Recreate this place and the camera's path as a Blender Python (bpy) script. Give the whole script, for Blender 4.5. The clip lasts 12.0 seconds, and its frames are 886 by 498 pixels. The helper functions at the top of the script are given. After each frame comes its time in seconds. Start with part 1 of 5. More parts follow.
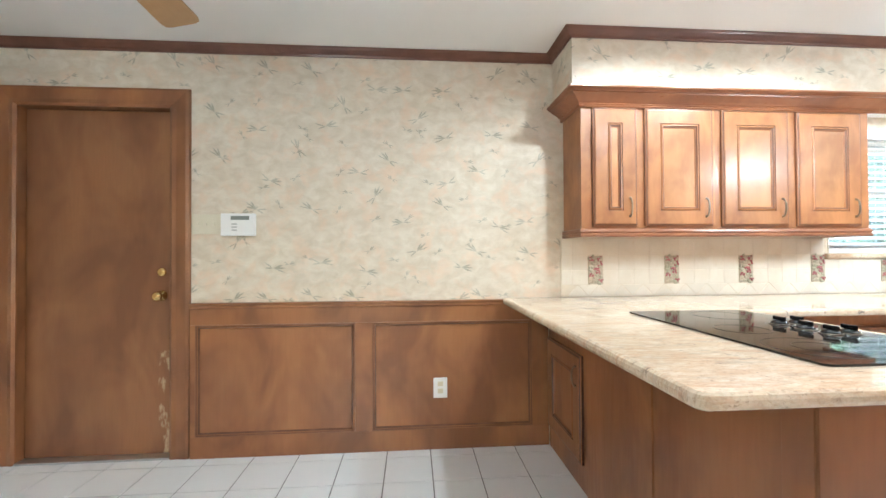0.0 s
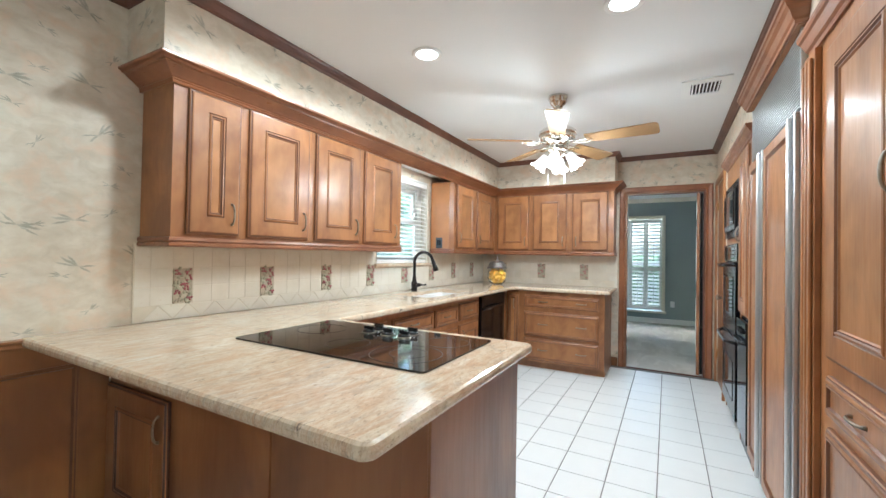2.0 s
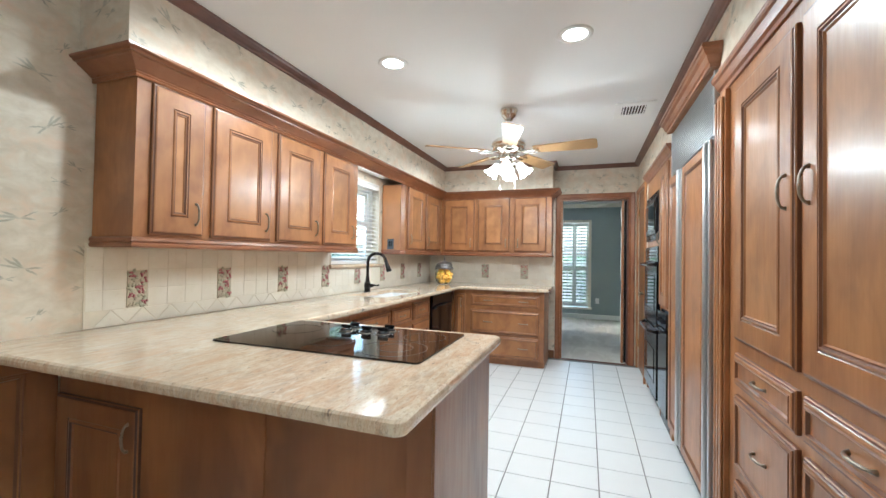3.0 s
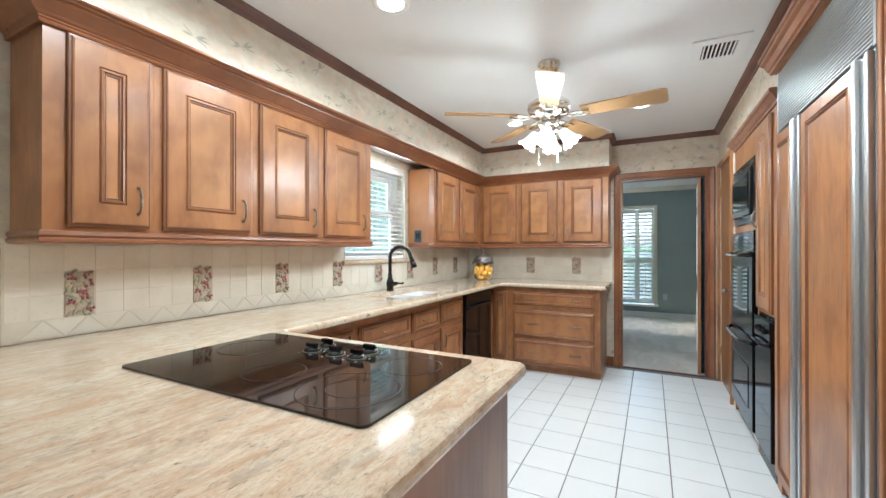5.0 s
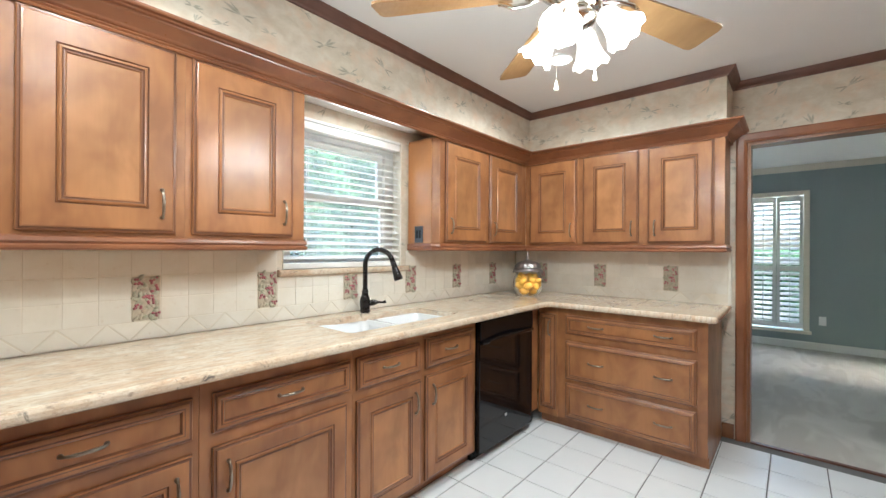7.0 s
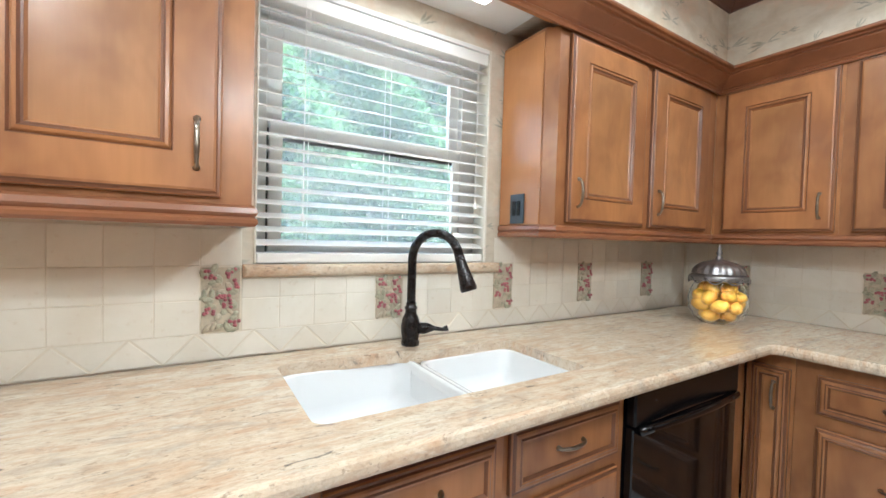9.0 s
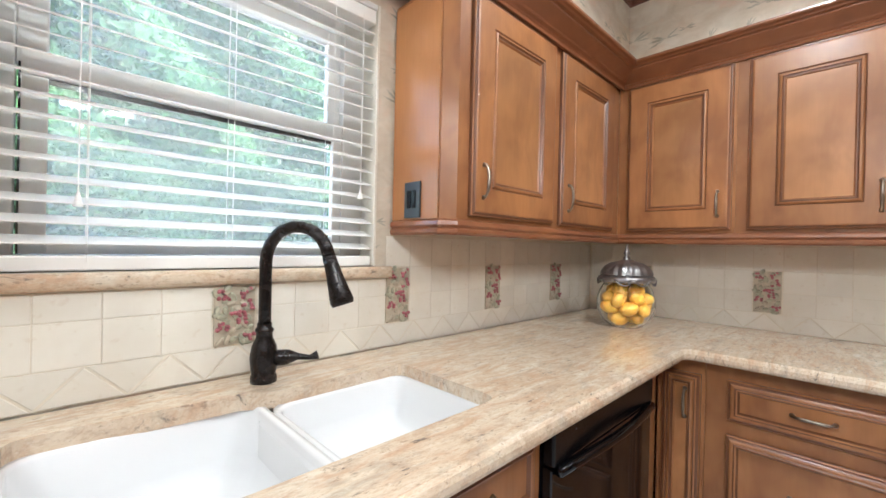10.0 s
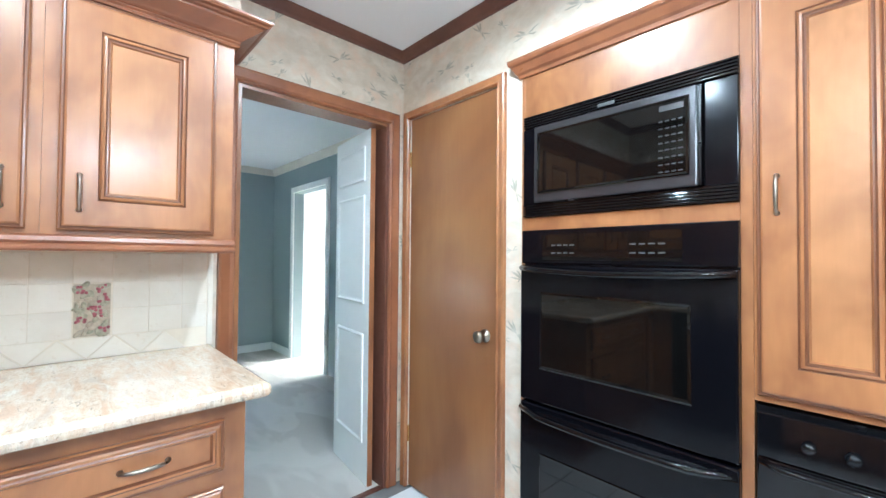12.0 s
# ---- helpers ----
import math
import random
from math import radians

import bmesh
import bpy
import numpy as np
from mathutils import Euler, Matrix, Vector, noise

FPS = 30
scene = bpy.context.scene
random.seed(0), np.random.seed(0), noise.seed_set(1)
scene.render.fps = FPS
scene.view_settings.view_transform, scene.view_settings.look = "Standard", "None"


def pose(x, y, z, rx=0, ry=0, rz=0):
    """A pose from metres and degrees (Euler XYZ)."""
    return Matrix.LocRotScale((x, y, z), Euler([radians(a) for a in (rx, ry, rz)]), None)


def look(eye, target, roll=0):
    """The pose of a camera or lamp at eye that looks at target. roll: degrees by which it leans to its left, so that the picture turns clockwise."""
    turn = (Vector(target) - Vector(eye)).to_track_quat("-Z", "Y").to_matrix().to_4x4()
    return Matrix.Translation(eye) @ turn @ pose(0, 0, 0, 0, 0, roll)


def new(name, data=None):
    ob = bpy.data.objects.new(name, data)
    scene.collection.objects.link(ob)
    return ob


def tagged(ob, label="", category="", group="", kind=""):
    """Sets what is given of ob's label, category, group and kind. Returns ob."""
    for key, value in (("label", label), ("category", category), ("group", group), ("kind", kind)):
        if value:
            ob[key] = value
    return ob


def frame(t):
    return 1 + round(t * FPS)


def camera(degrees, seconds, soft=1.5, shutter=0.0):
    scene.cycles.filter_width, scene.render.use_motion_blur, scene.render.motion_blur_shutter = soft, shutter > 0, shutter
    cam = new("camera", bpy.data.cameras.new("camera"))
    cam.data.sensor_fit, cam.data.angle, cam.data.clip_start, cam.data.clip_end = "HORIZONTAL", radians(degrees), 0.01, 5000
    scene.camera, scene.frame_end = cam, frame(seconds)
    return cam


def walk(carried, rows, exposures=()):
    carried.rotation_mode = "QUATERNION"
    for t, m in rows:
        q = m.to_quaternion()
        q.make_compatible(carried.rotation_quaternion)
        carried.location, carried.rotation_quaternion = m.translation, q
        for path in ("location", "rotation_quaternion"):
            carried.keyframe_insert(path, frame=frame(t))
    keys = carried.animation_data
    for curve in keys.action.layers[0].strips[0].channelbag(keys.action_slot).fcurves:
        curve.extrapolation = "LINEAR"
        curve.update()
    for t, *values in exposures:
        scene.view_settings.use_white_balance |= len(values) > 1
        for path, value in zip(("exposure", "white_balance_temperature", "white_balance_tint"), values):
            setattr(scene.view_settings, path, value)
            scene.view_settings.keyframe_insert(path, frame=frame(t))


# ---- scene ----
cam = camera(95.4, 12.0)
PATH = [
    (0, (0.202, 0.158, 1.192), (0.352, 2.152, 1.215), -0.3),
    (0.5, (0.181, 0.196, 1.218), (1.013, 2.015, 1.234), 0.2),
    (1, (0.147, 0.246, 1.236), (1.453, 1.76, 1.264), 0.6),
    (1.5, (0.155, 0.313, 1.25), (1.747, 1.524, 1.279), 0.8),
    (2, (0.176, 0.432, 1.268), (1.924, 1.404, 1.296), 1.0),
    (2.5, (0.026, 0.512, 1.286), (1.877, 1.268, 1.317), 1.0),
    (2.7, (-0.017, 0.545, 1.280), (1.866, 1.218, 1.318), 1.0),
    (4.3, (0.172, 0.545, 1.228), (2.034, 1.268, 1.242), 0.2),
    (4.5, (0.262, 0.536, 1.241), (2.102, 1.32, 1.254), 0.1),
    (5, (0.575, 0.568, 1.259), (2.353, 1.485, 1.265), -0.0),
    (5.5, (0.904, 0.552, 1.274), (2.62, 1.58, 1.276), 0.1),
    (6, (1.243, 0.518, 1.281), (2.912, 1.62, 1.282), 0.1),
    (6.5, (1.601, 0.553, 1.284), (3.214, 1.736, 1.284), 0.3),
    (7, (1.921, 0.629, 1.29), (3.432, 1.94, 1.293), 0.3),
    (7.5, (2.194, 0.724, 1.280), (3.543, 2.200, 1.301), 0.1),
    (7.7, (2.293, 0.800, 1.268), (3.576, 2.334, 1.292), 0.1),
    (9.5, (2.941, 1.516, 1.267), (3.988, 3.219, 1.207), 1.9),
    (10, (3.061, 1.564, 1.245), (4.455, 2.998, 1.238), 1.3),
    (10.5, (3.262, 1.471, 1.217), (5.049, 2.371, 1.241), 1.4),
    (11, (3.389, 1.327, 1.213), (5.384, 1.471, 1.265), 1.3),
    (11.5, (3.449, 1.346, 1.258), (5.329, 0.664, 1.286), 0.6),
    (12, (3.466, 1.377, 1.275), (4.932, 0.017, 1.315), 0.5),
]
EXPOSURE = [(0.0, 4.70, 5500, -1), (0.5, 4.30, 5500, -1), (1.0, 4.15, 5550, -2), (2.5, 4.07, 5550, -2), (4.5, 4.1, 5550, -2), (5.5, 3.96, 5600, -1), (6.5, 3.96, 5700, 0), (7.5, 4.05, 5850, 0), (9.5, 3.86, 5650, 1), (10.0, 3.9, 5850, 5), (10.5, 4.15, 6000, 2), (11.5, 4.72, 5050, -4), (12.0, 4.76, 4950, -3)]
walk(cam, [(t, look(eye, target, roll)) for t, eye, target, roll in PATH], [(t, stops, kelvin, tint) for t, stops, kelvin, tint in EXPOSURE])

# ---- world and light ----
world = bpy.data.worlds.new("world")
scene.world = world
world.use_nodes = True
wn = world.node_tree.nodes
sky = wn.new("ShaderNodeTexSky")
sky.sky_type = "NISHITA"
sky.sun_disc = False
sky.dust_density, sky.ozone_density = 6.0, 0.3
sky.sun_elevation, sky.sun_rotation = radians(43), radians(190)
wn["Background"].inputs[1].default_value = 0.15
world.node_tree.links.new(sky.outputs[0], wn["Background"].inputs[0])

sun_data = bpy.data.lights.new("sun", "SUN")
sun_data.energy, sun_data.angle, sun_data.color = 1.1, radians(12), (1.0, 0.95, 0.88)
sun = new("sun", sun_data)
sun.matrix_world = look((1, -8, 16), (4, 9, 0))

WARM = (1.0, 0.985, 0.965)
CAN_W, FAN_W, NOOK_FILL_W, STRIP_W = 3.0, 0.56, 0.22, 0.08


def lamp(kind, name, place, watts, color, size=0.1, target=None):
    data = bpy.data.lights.new(name, kind)
    data.energy, data.color = watts, color
    if kind == "SPOT":
        data.spot_size, data.spot_blend, data.shadow_soft_size = radians(164), 0.45, size
    elif kind == "AREA":
        data.shape, data.size, data.size_y = "RECTANGLE", size, 0.04
    else:
        data.shadow_soft_size = size
    ob = new(name, data)
    ob.matrix_world = look(place, target) if target else Matrix.Translation(place)
    return ob


# ---- materials ----
class Nodes:
    def __init__(self, name, m=None):
        self.m = m or bpy.data.materials.new(name)
        self.m.use_nodes = True
        self.t = self.m.node_tree
        self.b = self.t.nodes["Principled BSDF"]

    def add(self, kind, **inputs):
        n = self.t.nodes.new("ShaderNode" + kind)
        for k, v in inputs.items():
            self.put(n, k, v)
        return n

    def put(self, n, k, v):
        s = n.inputs[int(k[1:])] if k[0] == "i" and k[1:].isdigit() else n.inputs[k.replace("_", " ")]
        if isinstance(v, bpy.types.NodeSocket):
            self.t.links.new(v, s)
        elif isinstance(v, tuple) and len(v) == 3 and s.type == "RGBA":
            s.default_value = (*v, 1)
        else:
            s.default_value = v

    def set(self, **inputs):
        for k, v in inputs.items():
            self.put(self.b, k, v)
        return self

    def math(self, op, a, b=0.0, c=0.0, clamp=False):
        n = self.add("Math", i0=a, i1=b, i2=c)
        n.operation, n.use_clamp = op, clamp
        return n.outputs[0]

    def coords(self, scale=(1, 1, 1), kind="Object", turn=(0, 0, 0)):
        c = self.add("TexCoord").outputs[kind]
        return self.add("Mapping", Vector=c, Scale=scale, Rotation=turn).outputs[0]

    def place(self, scale=(1, 1, 1), turn=(0, 0, 0)):
        c = self.add("NewGeometry").outputs["Position"]
        return self.add("Mapping", Vector=c, Scale=scale, Rotation=turn).outputs[0]

    def noise(self, vec, scale=5.0, detail=3.0, rough=0.55, distort=0.0):
        return self.add("TexNoise", Vector=vec, Scale=scale, Detail=detail, Roughness=rough, Distortion=distort).outputs[0]

    def ramp(self, fac, lo, hi, a=0.0, b=1.0):
        n = self.add("MapRange", Value=fac, From_Min=lo, From_Max=hi, To_Min=a, To_Max=b)
        return n.outputs[0]

    def mix(self, fac, a, b, mode="MIX"):
        n = self.add("Mix")
        n.data_type, n.blend_type = "RGBA", mode
        self.put(n, "i0", fac), self.put(n, "i6", a), self.put(n, "i7", b)
        return n.outputs[2]

    def bump(self, h, strength=0.2, dist=0.002):
        self.put(self.b, "Normal", self.add("Bump", Height=h, Strength=strength, Distance=dist).outputs[0])
        return self

    def random(self):
        return self.add("ObjectInfo").outputs["Random"]


def wood(name, light, dark, rough=0.36, grain=(14, 14, 1.1), blotch=4.0):
    n = Nodes(name)
    fine = n.noise(n.coords(grain), 6.0, 5.0, 0.6, 0.6)
    big = n.noise(n.coords((1, 1, 0.6)), blotch, 3.0, 0.6, 0.4)
    c = n.mix(n.ramp(big, 0.38, 0.63), dark, light)
    c = n.mix(n.ramp(fine, 0.38, 0.75, 0.0, 0.13), c, tuple(v * 0.62 for v in dark))
    hsv = n.add("HueSaturation", Color=c, Value=n.ramp(n.random(), 0, 1, 0.9, 1.1))
    n.set(Base_Color=hsv.outputs[0], Roughness=n.ramp(fine, 0.3, 0.7, rough - 0.05, rough + 0.08), Coat_Weight=0.3, Coat_Roughness=0.2)
    return n.bump(fine, 0.025, 0.001).m


MAPLE = wood("maple", (0.385, 0.166, 0.060), (0.245, 0.097, 0.035), blotch=6.0)
# maple made lighter, with the light on the window-side end painted in
LIT_MAPLE = wood("lit_maple", (0.48, 0.215, 0.078), (0.37, 0.155, 0.056), 0.34, blotch=3.0)
MAPLE_PANEL = wood("maple_panel", (0.43, 0.198, 0.075), (0.285, 0.122, 0.045), blotch=6.0)
GLAZE = wood("dark_glaze", (0.19, 0.073, 0.031), (0.125, 0.047, 0.021))
# glaze darkened further, with groove shadow in the colour
SHADOW_GLAZE = wood("shadow_glaze", (0.07, 0.027, 0.014), (0.05, 0.02, 0.011))
TRIMWOOD = wood("maple_trim", (0.28, 0.108, 0.045), (0.20, 0.072, 0.031), 0.32, (3, 3, 10))
STAIN = wood("red_brown_stain", (0.31, 0.129, 0.046), (0.19, 0.074, 0.028), 0.36, (9, 9, 0.8), 3.0)
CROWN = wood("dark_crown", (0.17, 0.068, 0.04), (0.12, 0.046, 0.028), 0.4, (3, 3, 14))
FLUSH = wood("flush_door_stain", (0.33, 0.15, 0.052), (0.21, 0.085, 0.030), 0.34, (9, 9, 0.7), 1.6)
def worn(m):
    """Bare patches by the lock side of the back door, near the floor."""
    n = Nodes("", m)
    old = n.b.inputs["Base Color"].links[0].from_socket
    c = n.add("SeparateXYZ", Vector=n.add("TexCoord").outputs["Object"])
    patch = n.ramp(n.noise(n.coords((9, 1, 4)), 1.6, 4, 0.6), 0.52, 0.6)
    edge = n.math("MULTIPLY", n.math("GREATER_THAN", c.outputs[0], 0.745), n.math("LESS_THAN", c.outputs[2], 0.62))
    n.put(n.b, "Base Color", n.mix(n.math("MULTIPLY", patch, edge), old, (0.50, 0.36, 0.22)))
    return m


DOORWOOD = wood("back_door_stain", (0.30, 0.132, 0.052), (0.19, 0.077, 0.032), 0.34, blotch=2.6)
BLADE = wood("oak_blade", (0.42, 0.25, 0.11), (0.32, 0.18, 0.075), 0.35, (2, 14, 14))


def plain(name, col, rough=0.5, metal=0.0, vary=0.06, scale=7.0, bump=0.0, bscale=90.0, **more):
    n = Nodes(name)
    big = n.noise(n.place(), scale, 4.0, 0.6)
    c = n.mix(n.ramp(big, 0.3, 0.7), tuple(v * (1 - vary) for v in col), tuple(min(1, v * (1 + vary)) for v in col))
    n.set(Base_Color=c, Roughness=n.ramp(big, 0.2, 0.8, max(0.02, rough * 0.85), min(1, rough * 1.15)), Metallic=metal, **more)
    if bump:
        n.bump(n.noise(n.place(), bscale, 3.0), bump, 0.002)
    return n.m


CEIL = plain("ceiling_paint", (0.80, 0.79, 0.775), 0.85, vary=0.015, scale=1.5, bump=0.25, bscale=140)
WHITE = plain("white_paint", (0.80, 0.79, 0.76), 0.4, vary=0.02)
CREAM_TRIM = plain("cream_trim", (0.72, 0.66, 0.55), 0.45, vary=0.04)
BLUE = plain("blue_grey_paint", (0.29, 0.335, 0.332), 0.7, vary=0.03, scale=2, bump=0.15)
NICKEL = plain("polished_nickel", (0.72, 0.69, 0.64), 0.16, 1.0)
PEWTER = plain("pewter_handle", (0.30, 0.26, 0.21), 0.3, 1.0, vary=0.2, scale=60)
BRASS = plain("brass", (0.80, 0.58, 0.24), 0.2, 1.0)
STEEL = plain("brushed_aluminium", (0.60, 0.61, 0.62), 0.36, 1.0, vary=0.02, scale=1.0)
BLACK = plain("black_gloss", (0.003, 0.003, 0.004), 0.07, vary=0.2, Specular_IOR_Level=0.4)
BLACK_SATIN = plain("black_satin", (0.005, 0.005, 0.006), 0.26, vary=0.2, Specular_IOR_Level=0.3)
BLACK_MID = plain("black_enamel", (0.003, 0.003, 0.0045), 0.14, vary=0.15, Specular_IOR_Level=0.2)
CHARCOAL = plain("charcoal_trim", (0.045, 0.042, 0.045), 0.25, 0.4, vary=0.1)
DARK_GLASS = plain("dark_oven_glass", (0.003, 0.003, 0.003), 0.04, vary=0.2, Specular_IOR_Level=0.45)
COOKGLASS = plain("ceramic_glass", (0.008, 0.0055, 0.0045), 0.045, vary=0.3, scale=40, Specular_IOR_Level=0.4)
RINGMARK = plain("burner_mark", (0.035, 0.029, 0.025), 0.3)
GREYMARK = plain("grey_print", (0.45, 0.46, 0.46), 0.4)
DIMMARK2 = plain("mid_print", (0.07, 0.07, 0.07), 0.4)
DIMMARK = plain("dim_print", (0.018, 0.018, 0.019), 0.4)
SINKWHITE = plain("white_enamel", (0.72, 0.72, 0.72), 0.12, vary=0.01, Coat_Weight=0.4, Coat_Roughness=0.05)
BRONZE = plain("oil_rubbed_bronze", (0.022, 0.018, 0.017), 0.27, 0.55, vary=0.3, scale=40)
PLASTIC_WHITE = plain("white_plastic", (0.80, 0.80, 0.79), 0.35, vary=0.01)
PLASTIC_IVORY = plain("ivory_plastic", (0.66, 0.61, 0.48), 0.35, vary=0.02)
SLATE_PLATE = plain("dark_plate", (0.035, 0.045, 0.055), 0.35)
BLIND = plain("blind_slat", (0.84, 0.82, 0.78), 0.4, vary=0.02)
LEMON = plain("lemon_skin", (0.84, 0.44, 0.06), 0.42, vary=0.1, scale=30, bump=0.3, bscale=260, Subsurface_Weight=0.08)
def make_leaf(name, low, high, light):
    n = Nodes(name)
    big = n.noise(n.place(), 1.2, 4, 0.6)
    c = n.mix(n.ramp(big, 0.3, 0.7), low, high)
    n.set(Base_Color=c, Roughness=0.8, Specular_IOR_Level=0.1)
    through_light = n.add("BsdfTranslucent", Color=light)
    both = n.add("MixShader", i0=0.45, i1=n.b.outputs[0], i2=through_light.outputs[0])
    n.t.links.new(both.outputs[0], n.t.nodes["Material Output"].inputs[0])
    return n.m


LEAFMAT = make_leaf("leaf_green", (0.050, 0.120, 0.056), (0.080, 0.150, 0.080), (0.09, 0.19, 0.09))
HEDGEMAT = make_leaf("hedge_green", (0.034, 0.062, 0.040), (0.056, 0.096, 0.056), (0.06, 0.11, 0.06))
PEWTER_LID = plain("pewter_lid", (0.30, 0.29, 0.29), 0.34, 0.9, vary=0.25, scale=40)
GROUT = plain("floor_grout", (0.17, 0.165, 0.16), 0.9, vary=0.15, scale=4, bump=0.3)
TILE_GROUT = plain("wall_grout", (0.75, 0.685, 0.565), 0.9, vary=0.08)


def make_carpet():
    """Cut pile, brushed this way and that by the vacuum cleaner."""
    n = Nodes("grey_carpet")
    nap = n.noise(n.place((0.9, 2.6, 1), (0, 0, 0.7)), 1.6, 2, 0.5, 1.2)
    pile = n.noise(n.place(), 420, 3)
    c = n.mix(n.ramp(nap, 0.44, 0.56), (0.50, 0.46, 0.415), (0.60, 0.56, 0.51))
    c = n.mix(n.ramp(pile, 0.35, 0.65, 0, 0.35), c, (0.40, 0.365, 0.325))
    n.set(Base_Color=c, Roughness=0.95)
    return n.bump(pile, 0.8, 0.003).m


CARPET = make_carpet()
OUTDOOR = plain("pale_patio", (0.50, 0.49, 0.46), 0.8, vary=0.1, scale=1.0)


def emitter(name, col, strength):
    n = Nodes(name)
    n.set(Base_Color=col, Emission_Color=col, Emission_Strength=strength, Roughness=0.4)
    return n.m


CAN_GLOW = emitter("can_lens", (1.0, 0.98, 0.95), 0.55)
SHADE_GLOW = emitter("lit_glass_shade", (1.0, 0.96, 0.90), 0.08)
LCD = plain("grey_display", (0.22, 0.24, 0.22), 0.2)


def glass(name, col=(1, 1, 1), rough=0.0):
    n = Nodes(name)
    n.set(Base_Color=col, Transmission_Weight=1.0, Roughness=rough, IOR=1.45)
    return n.m


GLASS = glass("clear_glass", (0.97, 0.99, 0.98))


def hazy_glass():
    """Window glass mixed with a pale translucent, which paints in the haze of glare."""
    m = glass("hazy_glass", (0.96, 0.99, 0.98))
    t = m.node_tree
    out = t.nodes["Material Output"]
    clean = out.inputs[0].links[0].from_socket
    haze = t.nodes.new("ShaderNodeBsdfTranslucent")
    haze.inputs[0].default_value = (0.85, 0.84, 0.80, 1)
    both = t.nodes.new("ShaderNodeMixShader")
    both.inputs[0].default_value = 0.15
    t.links.new(clean, both.inputs[1])
    t.links.new(haze.outputs[0], both.inputs[2])
    t.links.new(both.outputs[0], out.inputs[0])
    return m


HAZY = hazy_glass()


def make_floor_tile():
    n = Nodes("white_floor_tile")
    v = n.place()
    big = n.noise(v, 9, 4, 0.6)
    c = n.mix(n.ramp(big, 0.3, 0.7), (0.73, 0.735, 0.74), (0.75, 0.755, 0.76))
    h = n.add("HueSaturation", Color=c, Value=n.ramp(n.random(), 0, 1, 0.985, 1.01))
    n.set(Base_Color=h.outputs[0], Roughness=n.ramp(big, 0.3, 0.7, 0.30, 0.34))
    return n.m


FLOOR_TILE = make_floor_tile()


def make_wall_tile():
    n = Nodes("cream_wall_tile")
    v = n.place()
    big = n.noise(v, 6, 4, 0.6, 0.5)
    c = n.mix(n.ramp(big, 0.3, 0.7), (0.75, 0.695, 0.59), (0.83, 0.79, 0.70))
    pit = n.noise(v, 45, 3)
    c = n.mix(n.ramp(pit, 0.62, 0.75, 0, 0.35), c, (0.60, 0.48, 0.34))
    h = n.add("HueSaturation", Color=c, Value=n.ramp(n.random(), 0, 1, 0.95, 1.03))
    n.set(Base_Color=h.outputs[0], Roughness=0.32)
    return n.bump(pit, 0.08, 0.002).m


WALL_TILE = make_wall_tile()


def make_granite():
    n = Nodes("beige_granite")
    v = n.place((1, 1, 1), (0, 0, 0.5))
    vs = n.place((0.65, 3.2, 1.0), (0, 0, 0.16))
    vein = n.noise(vs, 7.0, 8, 0.7, 1.6)
    cloud = n.noise(v, 5.0, 5, 0.65, 0.8)
    c = n.mix(n.ramp(cloud, 0.34, 0.66), (0.57, 0.43, 0.30), (0.67, 0.57, 0.435))
    c = n.mix(n.ramp(vein, 0.50, 0.62, 0, 0.7), c, (0.53, 0.34, 0.215))
    grey = n.noise(n.place((0.8, 2.2, 1.0), (0, 0, 0.22)), 9.0, 6, 0.68, 1.0)
    c = n.mix(n.ramp(grey, 0.53, 0.66, 0, 0.6), c, (0.40, 0.345, 0.28))
    c = n.mix(n.ramp(vein, 0.30, 0.46, 0.6, 0), c, (0.75, 0.69, 0.575))
    mottle = n.noise(n.place((0.8, 1.7, 1.2), (0, 0, 0.2)), 34, 5, 0.75, 0.6)
    c = n.mix(n.ramp(mottle, 0.52, 0.66, 0, 0.55), c, (0.42, 0.295, 0.20))
    c = n.mix(n.ramp(mottle, 0.30, 0.44, 0.5, 0), c, (0.76, 0.69, 0.57))
    grain = n.noise(n.place((0.7, 2.2, 1), (0, 0, 0.2)), 110, 3, 0.7)
    c = n.mix(n.ramp(grain, 0.50, 0.66, 0, 0.36), c, (0.36, 0.25, 0.17))
    speck = n.noise(n.place((0.8, 1.6, 1.3), (0, 0, 0.2)), 48, 4, 0.75)
    c = n.mix(n.ramp(speck, 0.60, 0.67, 0, 0.6), c, (0.20, 0.135, 0.10))
    dark = n.noise(n.place((0.9, 3.0, 1), (0, 0, 0.16)), 15, 6, 0.74, 1.0)
    c = n.mix(n.ramp(dark, 0.61, 0.68, 0, 0.85), c, (0.11, 0.095, 0.09))
    n.set(Base_Color=c, Roughness=0.13, Coat_Weight=0.25, Coat_Roughness=0.06)
    return n.m


GRANITE = make_granite()


